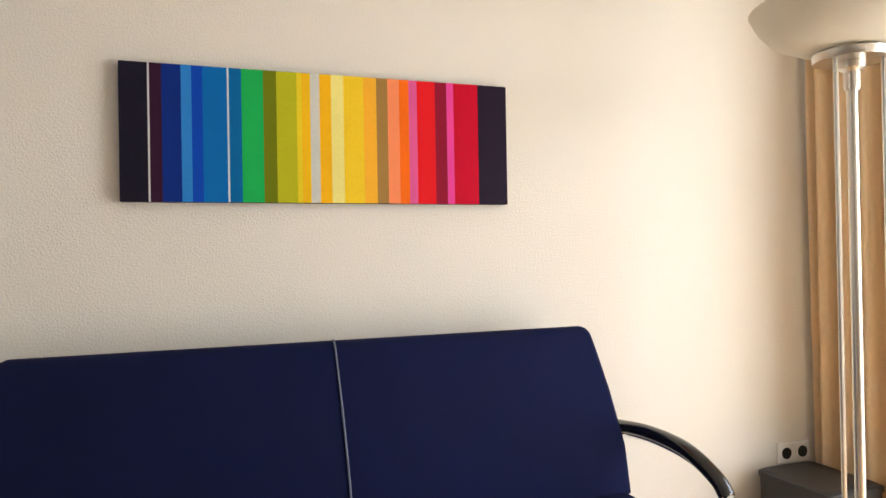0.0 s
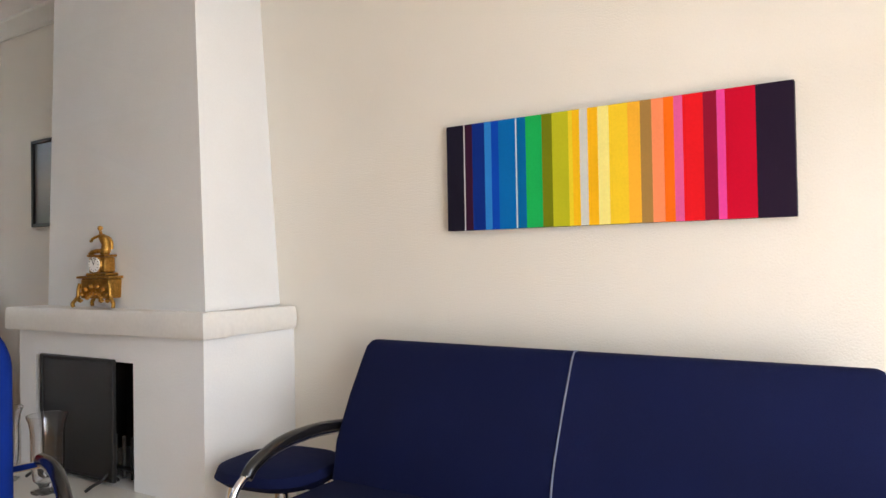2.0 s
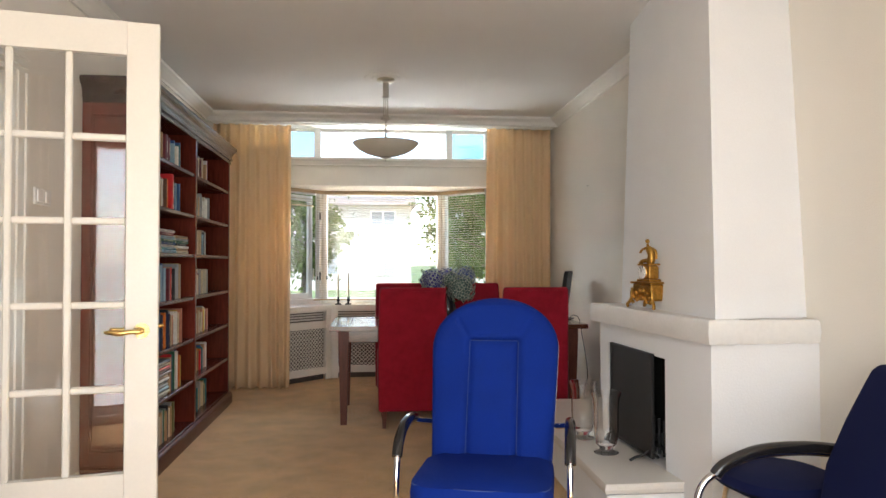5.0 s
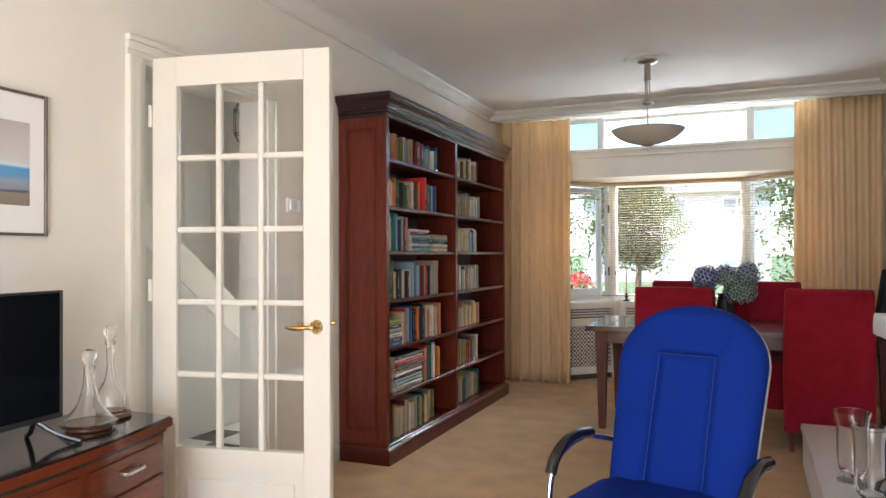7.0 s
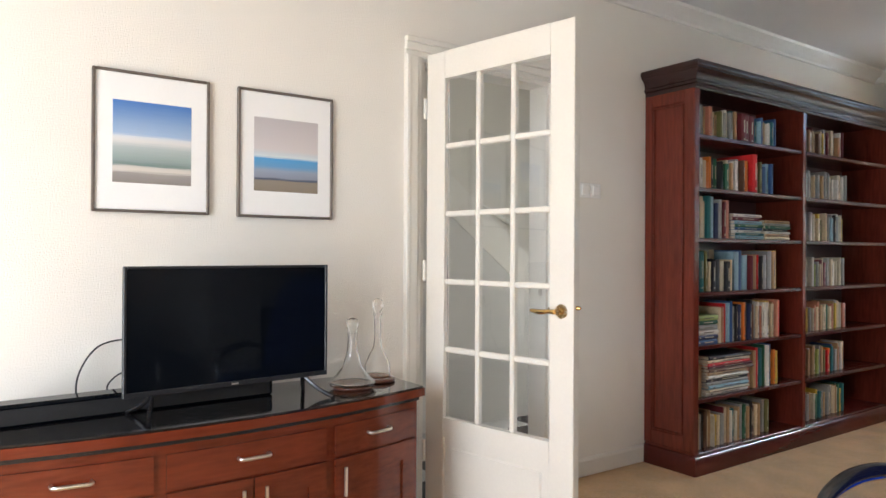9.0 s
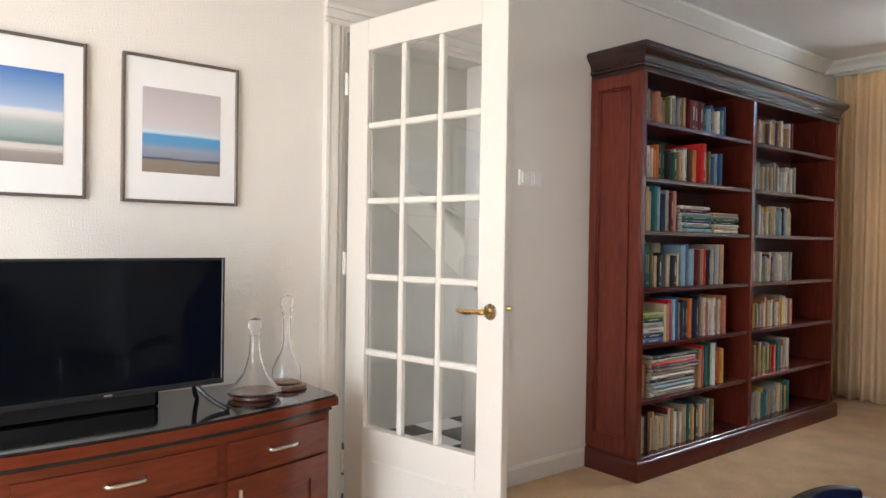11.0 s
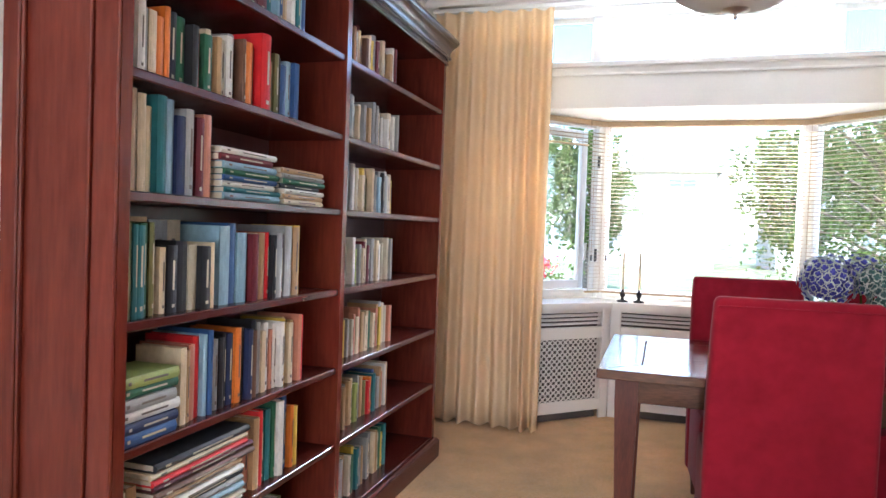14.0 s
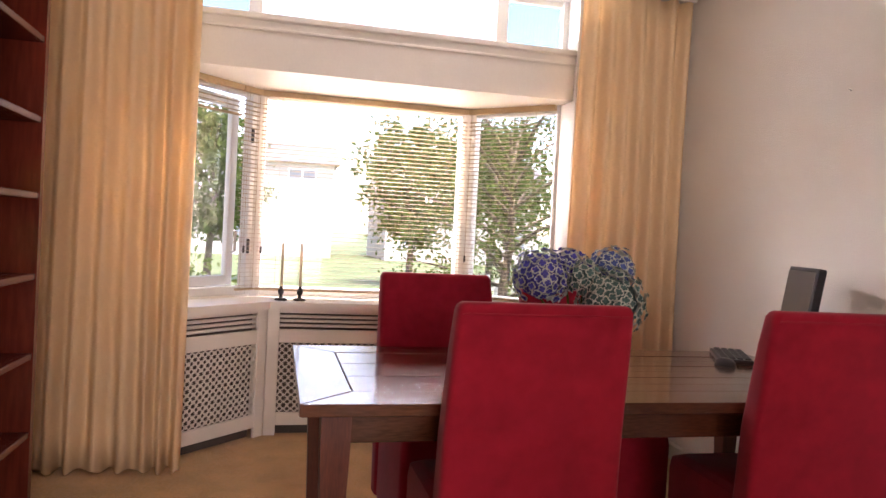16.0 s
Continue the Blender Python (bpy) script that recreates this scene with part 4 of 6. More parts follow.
stool = thing("footstool", pose(3.10, -4.98, 0, 0, 0, 8), "low round-cornered navy footstool with chrome legs", "stool")
part("seat", cushion(-0.21, 0.21, [(-0.17, 0.17, 0.37, 0.10), (-0.20, 0.20, 0.39, 0.03), (-0.21, 0.21, 0.415, 0.0), (-0.20, 0.20, 0.445, 0.01), (-0.15, 0.15, 0.462, 0.06)], 0.15, 6), M_NAVY, stool, smooth=True)
for sx in (-1, 1):
    for sy in (-1, 1):
        part("leg", tube([(sx * 0.13, sy * 0.12, 0.38), (sx * 0.17, sy * 0.16, 0.0)], 0.011, 8), M_CHROME, stool, "chrome tube leg", True)

# ---- blue high-backed armchair ----
arm = thing("armchair", pose(2.085, -4.575, 0, 0, 0, -16), "royal blue high-backed armchair with chrome tube frame", "armchair")


def back_tilt(bm):
    for v in bm.verts:
        v.co.y += (v.co.z - 0.40) * 0.36
    return bm


def arch(hw0, hw1, z0, zs, top, n=18):
    """The outline of a rounded back: up one side, over and down."""
    pts = [(-hw0 + (hw0 - hw1) * t / 6, z0 + (zs - z0) * t / 6) for t in range(7)]
    for k in range(1, n):
        a = math.pi - math.pi * k / n
        pts.append((hw1 * math.copysign(abs(math.cos(a)) ** 0.9, math.cos(a)), zs + (top - zs) * math.sin(a) ** 0.85))
    return pts + [(-x, z) for x, z in pts[6::-1]]


def half(z):
    """Half the back's width at height z."""
    if z < 0.85:
        return 0.252 + 0.026 * (z - 0.40) / 0.45
    return max(0.02, 0.278 * max(0.0, 1 - ((z - 0.85) / 0.222) ** 2.2) ** 0.5)


def groove(x, z):
    """How deep the upholstery is drawn in round the narrow centre panel."""
    x = abs(x)
    side = math.exp(-((x - 0.106) / 0.015) ** 2) if z < 0.895 else 0
    top = math.exp(-((z - 0.893) / 0.016) ** 2) if x < 0.112 else 0
    diag = math.exp(-(((z - 0.893) - (x - 0.106) * 1.5) / 0.016) ** 2) if 0.104 < x < 0.165 and z > 0.885 else 0
    inside = 0.014 if x < 0.106 and z < 0.893 else 0
    return 0.017 * max(side, top, diag * 0.45) + inside


bm = bmesh.new()
nz, nx = 72, 56
zs = [0.40 + 0.672 * (1 - (1 - k / nz) ** 1.25) for k in range(nz + 1)]
front, rear = [], []
for z in zs:
    w = half(z)
    edge = min(1.0, (1.072 - z) / 0.03)
    f, q = [], []
    for i in range(nx + 1):
        u = -1 + 2 * i / nx
        x = w * math.copysign(abs(u) ** 0.9, u)
        puff = 0.052 * max(0.0, 1 - abs(u) ** 5) ** 0.5 * max(0.05, edge) ** 0.5
        f.append(bm.verts.new((x, -puff + groove(x, z) * (1 if abs(u) < 0.95 else 0), z)))
        q.append(bm.verts.new((x, 0.03, z)))
    front.append(f)
    rear.append(q)
for j in range(nz):
    for i in range(nx):
        bm.faces.new((front[j][i], front[j][i + 1], front[j + 1][i + 1], front[j + 1][i]))
        bm.faces.new((rear[j][i + 1], rear[j][i], rear[j + 1][i], rear[j + 1][i + 1]))
    for i in (0, nx):
        bm.faces.new((front[j][i], front[j + 1][i], rear[j + 1][i], rear[j][i]))
for j in (0, nz):
    for i in range(nx):
        bm.faces.new((front[j][i], rear[j][i], rear[j][i + 1], front[j][i + 1]))
part("backrest", back_tilt(bm), M_BLUE, arm, smooth=True)
out = [(-half(z), z) for z in zs] + [(half(z), z) for z in zs[::-1]]
part("back_shell", back_tilt(rings([[(x * 1.004, y, z - 0.008) for x, z in out] for y in (0.031, 0.056)])), mat("pale_shell", (0.62, 0.61, 0.60), 0.35), arm, "pale edged back shell")
for s in (-1, 1):
    part("piping", back_tilt(tube([(s * 0.106, -0.036, 0.42), (s * 0.106, -0.038, 0.65), (s * 0.106, -0.036, 0.888)], 0.0012, 6)), M_STITCH, arm, "pale blue stitched seam")
part("piping", back_tilt(tube([(-0.106, -0.034, 0.892), (0.106, -0.034, 0.892)], 0.0012, 6)), M_STITCH, arm)
part("seat", cushion(-0.262, 0.262, [(-0.42, 0.02, 0.33, 0.03), (-0.45, 0.03, 0.345, 0), (-0.465, 0.03, 0.39, 0), (-0.45, 0.02, 0.425, 0.004), (-0.40, 0.0, 0.44, 0.04)], 0.10, 6), M_BLUE, arm, smooth=True)
part("piping", tube(smooth_line([(-0.255, -0.27, 0.423), (-0.21, -0.43, 0.424), (0.21, -0.43, 0.424), (0.255, -0.27, 0.423)], 6), 0.002, 6), M_STITCH, arm)
for s in (-1, 1):
    x = s * 0.325
    line = smooth_line([(s * 0.27, 0.08, 0.545), (x, 0.0, 0.565), (x, -0.10, 0.575), (x, -0.20, 0.565), (x, -0.285, 0.525), (x, -0.325, 0.44), (x, -0.335, 0.25), (x, -0.32, 0.08), (x, -0.28, 0.02), (x, -0.16, 0.014), (x, 0.28, 0.014)], 6)
    part("arm_tube", tube(line, 0.0125, 10), M_CHROME, arm, "curved chrome arm tube", True)
    bm = tube(smooth_line([(x, -0.01, 0.582), (x, -0.11, 0.594), (x, -0.21, 0.583), (x, -0.285, 0.545), (x, -0.318, 0.495)], 6), 0.021, 12)
    part("arm_pad", bm, M_BLACKW, arm, "black lacquered arm pad", True)
part("base_bar", tube([(-0.325, 0.28, 0.014), (0.325, 0.28, 0.014)], 0.0125, 10), M_CHROME, arm, smooth=True)
part("seat_bar", tube([(-0.325, -0.334, 0.325), (0.325, -0.334, 0.325)], 0.0125, 10), M_CHROME, arm, smooth=True)

# ---- floor lamp, bin, sockets ----
fl = thing("floor_lamp", pose(2.77, -7.41, -0.0), "brushed steel floor lamp with a wide opal glass bowl", "floor lamp")
part("base", lathe([(0, 0), (0.15, 0), (0.155, 0.01), (0.15, 0.022), (0.05, 0.03), (0, 0.03)], 32), M_NICKEL, fl, smooth=True)
part("pole", tube([(0, 0, 0.03), (0, 0, 1.575)], 0.014, 14), M_NICKEL, fl, smooth=True)
for a in (100, 220, 340):
    x, y = 0.075 * math.cos(radians(a)), 0.075 * math.sin(radians(a))
    part("rod", tube([(x, y, 0.03), (x, y, 1.635)], 0.006, 8), M_NICKEL, fl, "thin steel rod", True)
part("socket", lathe([(0, 1.555), (0.018, 1.555), (0.021, 1.565), (0.021, 1.605), (0.035, 1.615), (0.035, 1.635), (0, 1.635)], 16), M_NICKEL, fl, smooth=True)
part("plate", lathe([(0, 1.635), (0.095, 1.635), (0.098, 1.641), (0.098, 1.657), (0.09, 1.663), (0, 1.663)], 32), M_NICKEL, fl, smooth=True)
prof = [(0.07, 1.663), (0.13, 1.672), (0.20, 1.705), (0.235, 1.745), (0.258, 1.790), (0.254, 1.791), (0.231, 1.748), (0.197, 1.709), (0.128, 1.676), (0.0, 1.666)]
part("shade", lathe(prof, 40), M_OPAL, fl, "opal glass bowl", True)
bin_ = thing("storage_box", pose(3.26, -7.80, 0), "dark grey lidded box standing on the carpet by the socket", "box")
DG = mat("dark_grey_plastic", (0.02, 0.019, 0.019), 0.5, vary=0.1)
part("body", cushion(-0.15, 0.15, [(-0.12, 0.12, 0, 0.01), (-0.125, 0.125, 0.02, 0.0), (-0.13, 0.13, 0.28, -0.004)], 0.02), DG, bin_)
part("lid", cushion(-0.16, 0.16, [(-0.135, 0.135, 0.282, 0.0), (-0.135, 0.135, 0.30, 0.0), (-0.12, 0.12, 0.308, 0.012)], 0.025), DG, bin_)
sk = thing("wall_socket", pose(XE, -7.90, 0.328), "white double wall socket low on the wall", "socket")
part("plate", box(-0.012, -0.08, -0.04, 0, 0.08, 0.04, 0.003, 1), M_SWITCH, sk)
for y in (-0.04, 0.04):
    bm = lathe([(0, 0), (0.022, 0), (0.022, 0.004), (0, 0.004)], 16)
    bm.transform(pose(-0.012, y, 0, 0, -90))
    part("insert", bm, M_BLACK, sk, "dark round socket insert")

# ---- light switches ----
sw2 = thing("light_switch", pose(0, -3.915, 1.555), "pair of white rocker light switches on the wall", "switch")
for y in (-0.042, 0.042):
    part("plate", box(0, y - 0.041, -0.04, 0.011, y + 0.041, 0.04, 0.004, 2), M_SWITCH, sw2)
    part("rocker", box(0.011, y - 0.026, -0.027, 0.019, y + 0.026, 0.027, 0.004, 2), M_SWITCH, sw2)

# ---- bookcase ----
KX, KY0, KY1, KH = 0.333, -3.44, -1.085, 2.155
case = thing("bookcase", pose(0.004, 0, 0), "tall mahogany bookcase with a moulded cornice and two bays of shelves", "bookcase")
KD = -2.295
part("side_panel", box(0, KY0, 0.10, KX, KY0 + 0.035, KH), M_MAHOG, case)
part("side_panel", box(0, KY1 - 0.035, 0.10, KX, KY1, KH), M_MAHOG, case)
fr = bmesh.new()
for q in ((0.0, 0.12, 0.05, KH - 0.03), (KX - 0.065, 0.12, KX, KH - 0.03), (0.05, 0.12, KX - 0.065, 0.20), (0.05, KH - 0.10, KX - 0.065, KH - 0.03)):
    box(q[0], KY0 - 0.010, q[1], q[2], KY0, q[3], 0.003, 1, fr)
part("side_frame", fr, M_MAHOG, case)
fr = bmesh.new()
for q in ((0.058, 0.215, 0.066, KH - 0.115), (KX - 0.081, 0.215, KX - 0.073, KH - 0.115), (0.058, 0.207, KX - 0.073, 0.215), (0.058, KH - 0.115, KX - 0.073, KH - 0.107)):
    box(q[0], KY0 - 0.013, q[1], q[2], KY0, q[3], 0.003, 1, fr)
part("side_moulding", fr, M_MAHOG, case)
part("divider", box(0.012, KD - 0.0175, 0.10, KX + 0.003, KD + 0.0175, KH), M_MAHOG, case)
# back panel colour includes the shade inside the shelves
part("back_panel", box(0, KY0 + 0.035, 0.10, 0.012, KY1 - 0.035, KH), M_MAHOG_SHADE, case)
part("top_panel", box(0, KY0, KH, KX, KY1, KH + 0.03), M_MAHOGH, case)
PL = [(0, 0), (0.025, 0), (0.025, 0.085), (0.015, 0.10), (0.008, 0.105), (0, 0.105)]
CO = [(0, KH - 0.035), (0.007, KH - 0.035), (0.010, KH - 0.028), (0.007, KH - 0.021), (0.007, KH - 0.008), (0.018, KH - 0.004), (0.021, KH + 0.004), (0.018, KH + 0.012), (0.014, KH + 0.016), (0.015, KH + 0.030), (0.022, KH + 0.048), (0.034, KH + 0.064), (0.044, KH + 0.070), (0.044, KH + 0.078), (0.050, KH + 0.082), (0.053, KH + 0.094), (0.050, KH + 0.106), (0.044, KH + 0.112), (0, KH + 0.112)]
line = [(0.0, KY0), (KX, KY0), (KX, KY1), (0.0, KY1)]
outs = [(0, -1), (1, -1), (1, 1), (0, 1)]
part("plinth", mould(PL, line, outs), M_MAHOGH, case, smooth=True)
part("cornice", mould(CO, line, outs), mat("dark_cornice", (0.028, 0.008, 0.007), 0.24, vary=0.2, scale=3, fine=24, coat=0.1, stretch=(6, 1, 6)), case, "dark polished moulded cornice", True)
part("cornice_top", box(0.0, KY0 + 0.002, KH + 0.03, KX - 0.002, KY1 - 0.002, KH + 0.108), M_MAHOGH, case)
TOPS = [0.112, 0.408, 0.703, 1.000, 1.301, 1.581, 1.876]
BAYS = [(KY0 + 0.035, KD - 0.0175), (KD + 0.0175, KY1 - 0.035)]
for z in TOPS:
    for y0, y1 in BAYS:
        part("shelf", box(0.012, y0, z - 0.024, KX - 0.004, y1, z, 0.003, 1), M_MAHOGH, case)

# ---- books ----
COL = {"cream": (.62, .50, .32), "white": (.68, .65, .58), "grey": (.30, .30, .28), "pale": (.50, .45, .33), "tan": (.42, .26, .12), "brown": (.13, .06, .03), "black": (.012, .012, .014), "navy": (.012, .022, .075), "blue": (.022, .075, .21), "sky": (.24, .38, .46), "teal": (.02, .14, .15), "green": (.02, .11, .05), "lime": (.30, .36, .09), "yellow": (.62, .42, .05), "orange": (.65, .17, .015), "red": (.58, .012, .014), "maroon": (.13, .008, .014), "pink": (.62, .08, .14), "salmon": (.50, .20, .12), "olive": (.15, .14, .04)}
book_mesh = {}


def book_base(c):
    """Meshes of a unit book standing with its spine to +x: boards with spine, page block, title bars."""
    if c in book_mesh:
        return book_mesh[c]
    bm = box(0, 0, 0, 1, 0.09, 1)
    box(0, 0.91, 0, 1, 1, 1, bm=bm)
    rows = [[(1 + 0.03 * math.sin(math.pi * k / 4), 1 * k / 4, z) for k in range(5)] + [(0.985, 1 - k / 4, z) for k in range(5)] for z in (0, 1)]
    rings(rows, True, bm)
    me = bpy.data.meshes.new("book")
    bmesh.ops.recalc_face_normals(bm, faces=bm.faces)
    bm.to_mesh(me)
    bm.free()
    me.materials.append(mat("book_" + c, COL[c], 0.55, vary=0.15, scale=8, fine=80, bump=0.05))
    bm = box(0.01, 0.09, 0.02, 0.985, 0.91, 0.98)
    pg = bpy.data.meshes.new("page_block")
    bm.to_mesh(pg)
    bm.free()
    pg.materials.append(M_PAPER)
    light = sum(COL[c]) > 0.7
    tm = mat("title_" + c, (.14, .11, .09) if light else (.48, .42, .30), 0.5)
    bm = bmesh.new()
    for y0, y1, z0, z1 in ((0.40, 0.60, 0.34, 0.78), (0.36, 0.64, 0.08, 0.13)):
        box(1.031, y0, z0, 1.034, y1, z1, bm=bm)
    ti = bpy.data.meshes.new("spine_title")
    bm.to_mesh(ti)
    bm.free()
    ti.materials.append(tm)
    book_mesh[c] = (me, pg, ti)
    return book_mesh[c]


BOOKLAB = {"cream": "cream", "white": "white", "grey": "grey", "pale": "pale grey-green", "sky": "light blue", "pink": "bright pink"}


def book(c, x, y, z, depth, thick, height, m=None, flat=False, titled=True):
    me, pg, ti = book_base(c)
    b = new("book", me)
    b.matrix_basis = (m or Matrix.Translation((x, y, z))) @ Matrix.Diagonal((depth, thick, height, 1))
    tagged(b, f"{BOOKLAB.get(c, c)} book {'lying in a stack' if flat else 'standing upright'} on a bookcase shelf", "book", "books in the bookcase")
    for nm, d in (("page_block", pg), ("spine_title", ti)):
        if nm == "page_block" or titled:
            o = new(nm, d)
            o.parent = b
    return b


rb = random.Random(21)


def row(bay_i, shelf, colours, start=0.01, end=None, hmin=0.17, hmax=0.235, tmin=0.013, tmax=0.034, x_front=0.31):
    """A row of upright books from the near end of a shelf; colours in order."""
    y0, y1 = BAYS[bay_i]
    y = y0 + start * (y1 - y0)
    stop = y0 + end * (y1 - y0)
    count = max(len(colours), int((stop - y) / ((tmin + tmax) / 2)))
    widths = [rb.uniform(tmin, tmax) for _ in range(count)]
    fill = (stop - y) / (sum(widths) * 1.02)
    for i in range(count):
        c, th = colours[i % len(colours)], widths[i] * fill
        h = rb.uniform(hmin, hmax)
        d = min(0.24, h * rb.uniform(0.66, 0.8))
        lean = rb.uniform(0, 1.2) if rb.random() < 0.2 else 0
        xf = x_front - rb.uniform(0, 0.03)
        book(c, 0, 0, 0, d, th - 0.001, h, Matrix.Translation((xf - d, y, TOPS[shelf])) @ pose(0, 0, 0, abs(lean) * 0.5), titled=rb.random() < 0.5)
        y += th


def stack(bay_i, shelf, colours, start, end, x_front=0.322, tmin=0.017, tmax=0.03, jitter=0.02):
    y0, y1 = BAYS[bay_i]
    a, b = y0 + start * (y1 - y0), y0 + end * (y1 - y0)
    z = TOPS[shelf]
    for c in colours:
        th = rb.uniform(tmin, tmax)
        ln = (b - a) * rb.uniform(0.86, 1.0)
        d = min(0.25, ln * rb.uniform(0.66, 0.78))
        m = Matrix.Translation((x_front - d - rb.uniform(0, jitter), a + rb.uniform(0, jitter), z + th)) @ pose(0, 0, 0, -90, 0, 0)
        book(c, 0, 0, 0, d, th - 0.0006, ln, m, True)
        z += th


row(0, 6, "white cream grey teal tan salmon brown cream tan olive white grey".split(), end=0.40, hmin=0.135, hmax=0.18)
row(0, 6, "maroon maroon maroon".split(), start=0.41, end=0.56, hmin=0.165, hmax=0.168, tmin=0.04, tmax=0.045)
row(0, 6, "teal sky blue tan cream white".split(), start=0.57, end=0.78, hmin=0.14, hmax=0.18)
row(0, 5, "pale white grey cream orange orange black green black pink green cream tan".split(), end=0.43, hmin=0.15, hmax=0.195, tmin=0.02)
row(0, 5, "brown orange orange".split(), start=0.43, end=0.52, hmin=0.18, hmax=0.19)
book("red", 0, 0, 0, 0.245, 0.05, 0.228, Matrix.Translation((0.070, BAYS[0][0] + 0.53 * 1.05, TOPS[5])))
book("red", 0, 0, 0, 0.015, 0.16, 0.22, Matrix.Translation((0.055, BAYS[0][0] + 0.37 * 1.05, TOPS[5])), titled=False)
row(0, 5, "tan olive black blue sky blue".split(), start=0.585, end=0.75, hmin=0.16, hmax=0.20)
row(0, 4, "cream tan cream cream teal sky navy grey maroon maroon salmon".split(), end=0.33, hmin=0.20, hmax=0.245, tmin=0.024, tmax=0.04)
stack(0, 4, "sky teal white blue green sky maroon white".split(), 0.34, 0.62, tmin=0.016, tmax=0.022)
stack(0, 4, "cream tan white black green grey tan".split(), 0.63, 0.90, tmin=0.013, tmax=0.02)
row(0, 3, "olive teal teal green".split(), end=0.13, hmin=0.22, hmax=0.235)
row(0, 3, "cream black black pale black".split(), start=0.15, end=0.36, hmin=0.16, hmax=0.185, tmin=0.015, tmax=0.05)
row(0, 3, "tan grey cream".split(), start=0.15, end=0.36, hmin=0.235, hmax=0.25, tmin=0.05, tmax=0.07, x_front=0.19)
row(0, 3, "sky blue sky".split(), start=0.37, end=0.50, hmin=0.20, hmax=0.25, tmin=0.03, tmax=0.05)
row(0, 3, "maroon cream tan red black grey".split(), start=0.51, end=0.68, hmin=0.20, hmax=0.21)
row(0, 3, "grey tan yellow".split(), start=0.68, end=0.80, hmin=0.225, hmax=0.235, tmin=0.03, tmax=0.04)
stack(0, 2, "blue navy white grey green lime".split(), 0.0, 0.20, x_front=0.325, tmin=0.024, tmax=0.03)
row(0, 2, "black brown black".split(), start=0.04, end=0.16, hmin=0.24, hmax=0.25, tmin=0.04, tmax=0.05, x_front=0.14)
row(0, 2, "cream tan salmon red sky blue navy grey black black navy orange black navy brown black grey cream white salmon white white yellow tan".split(), start=0.21, end=0.82, hmin=0.19, hmax=0.235, tmin=0.016, tmax=0.03)
row(0, 1, "grey cream tan".split(), end=0.09, hmin=0.17, hmax=0.20)
stack(0, 1, "white pale sky grey black white tan brown maroon red cream black red cream grey".split()[:12], 0.10, 0.50, x_front=0.325, tmin=0.014, tmax=0.022)
row(0, 1, "salmon tan red green teal green white navy blue orange yellow".split(), start=0.51, end=0.80, hmin=0.19, hmax=0.25, tmin=0.02)
row(0, 0, "black green tan grey black brown cream tan pale white yellow cream grey maroon cream tan white teal pale tan grey".split(), end=0.66, hmin=0.17, hmax=0.215, x_front=0.30)
row(0, 0, "grey olive grey".split(), start=0.68, end=0.76, hmin=0.16, hmax=0.20, x_front=0.28)
for s, cols in ((6, "maroon tan cream olive cream tan white cream maroon tan brown cream tan yellow grey"), (5, "white grey cream white grey white pale cream white grey cream tan grey olive grey"), (4, "navy grey sky grey black grey white pale cream yellow cream yellow tan olive cream"), (3, "maroon grey cream white cream pale pale white grey lime grey cream maroon maroon cream"), (2, "teal green cream salmon tan yellow grey cream pale salmon cream salmon tan cream cream"), (1, "red orange teal blue grey tan salmon white tan cream lime pale grey tan olive"), (0, "maroon tan grey cream grey cream tan pale green yellow teal green grey tan")):
    row(1, s, cols.split(), start=0.03, end=0.60, hmin=0.145, hmax=0.195, tmin=0.018, tmax=0.034, x_front=0.275)

# ---- sideboard ----
SB0, SB1 = -5.27, -6.72


def bow(y, off=0.0):
    u = (y + 6.125) / 0.855
    return 0.365 + 0.125 * (1 - u * u) + off


def bowed(y0, y1, z0, z1, off, back=None, n=14, bm=None):
    """A slab with a bowed front between y0 and y1; back: fixed x, or a thickness if negative."""
    ys = [y0 + (y1 - y0) * k / n for k in range(n + 1)]
    front = [(bow(y, off), y) for y in ys]
    rear = [(back if back >= 0 else bow(y, off + back), y) for y in ys[::-1]]
    return prism(front + rear, z0, z1, bm)


sb = thing("sideboard", pose(0, 0, 0), "bow-fronted cherry sideboard with a black glass top", "sideboard")
part("body", bowed(SB0, SB1, 0.05, 0.632, 0.0, 0.006), M_CHERRY, sb)
part("plinth", bowed(SB0 - 0.01, SB1 + 0.01, 0.0, 0.05, -0.02, 0.01), M_CHERRY, sb)
# black strip coloured as the shadow that the top's edge casts
part("cornice", bowed(SB0 + 0.008, SB1 - 0.008, 0.634, 0.648, 0.008, 0.006), M_BLACKW, sb, "black strip standing in for the shadow gap under the top")
part("top", bowed(SB0 + 0.028, SB1 - 0.028, 0.650, 0.680, 0.024, 0.004), M_CHERRY, sb)
part("glass_top", bowed(SB0 + 0.022, SB1 - 0.022, 0.681, 0.688, 0.018, 0.006), mat("black_glass", (0.01, 0.009, 0.010), 0.06, vary=0.05, coat=0.6), sb, "glossy black glass top")
for a, b in ((-5.285, -5.672), (-5.708, -6.242), (-6.278, -6.705)):
    d = part("drawer", bowed(a, b, 0.50, 0.606, 0.010, -0.0098), M_CHERRY, sb)
    ym = (a + b) / 2
    part("handle", tube(smooth_line([(bow(ym + 0.05, 0.010), ym + 0.05, 0.56), (bow(ym + 0.045, 0.032), ym + 0.045, 0.56), (bow(ym, 0.034), ym, 0.56), (bow(ym - 0.045, 0.032), ym - 0.045, 0.56), (bow(ym - 0.05, 0.010), ym - 0.05, 0.56)], 4), 0.006, 8), M_NICKEL, d, "brushed nickel bar handle", True)
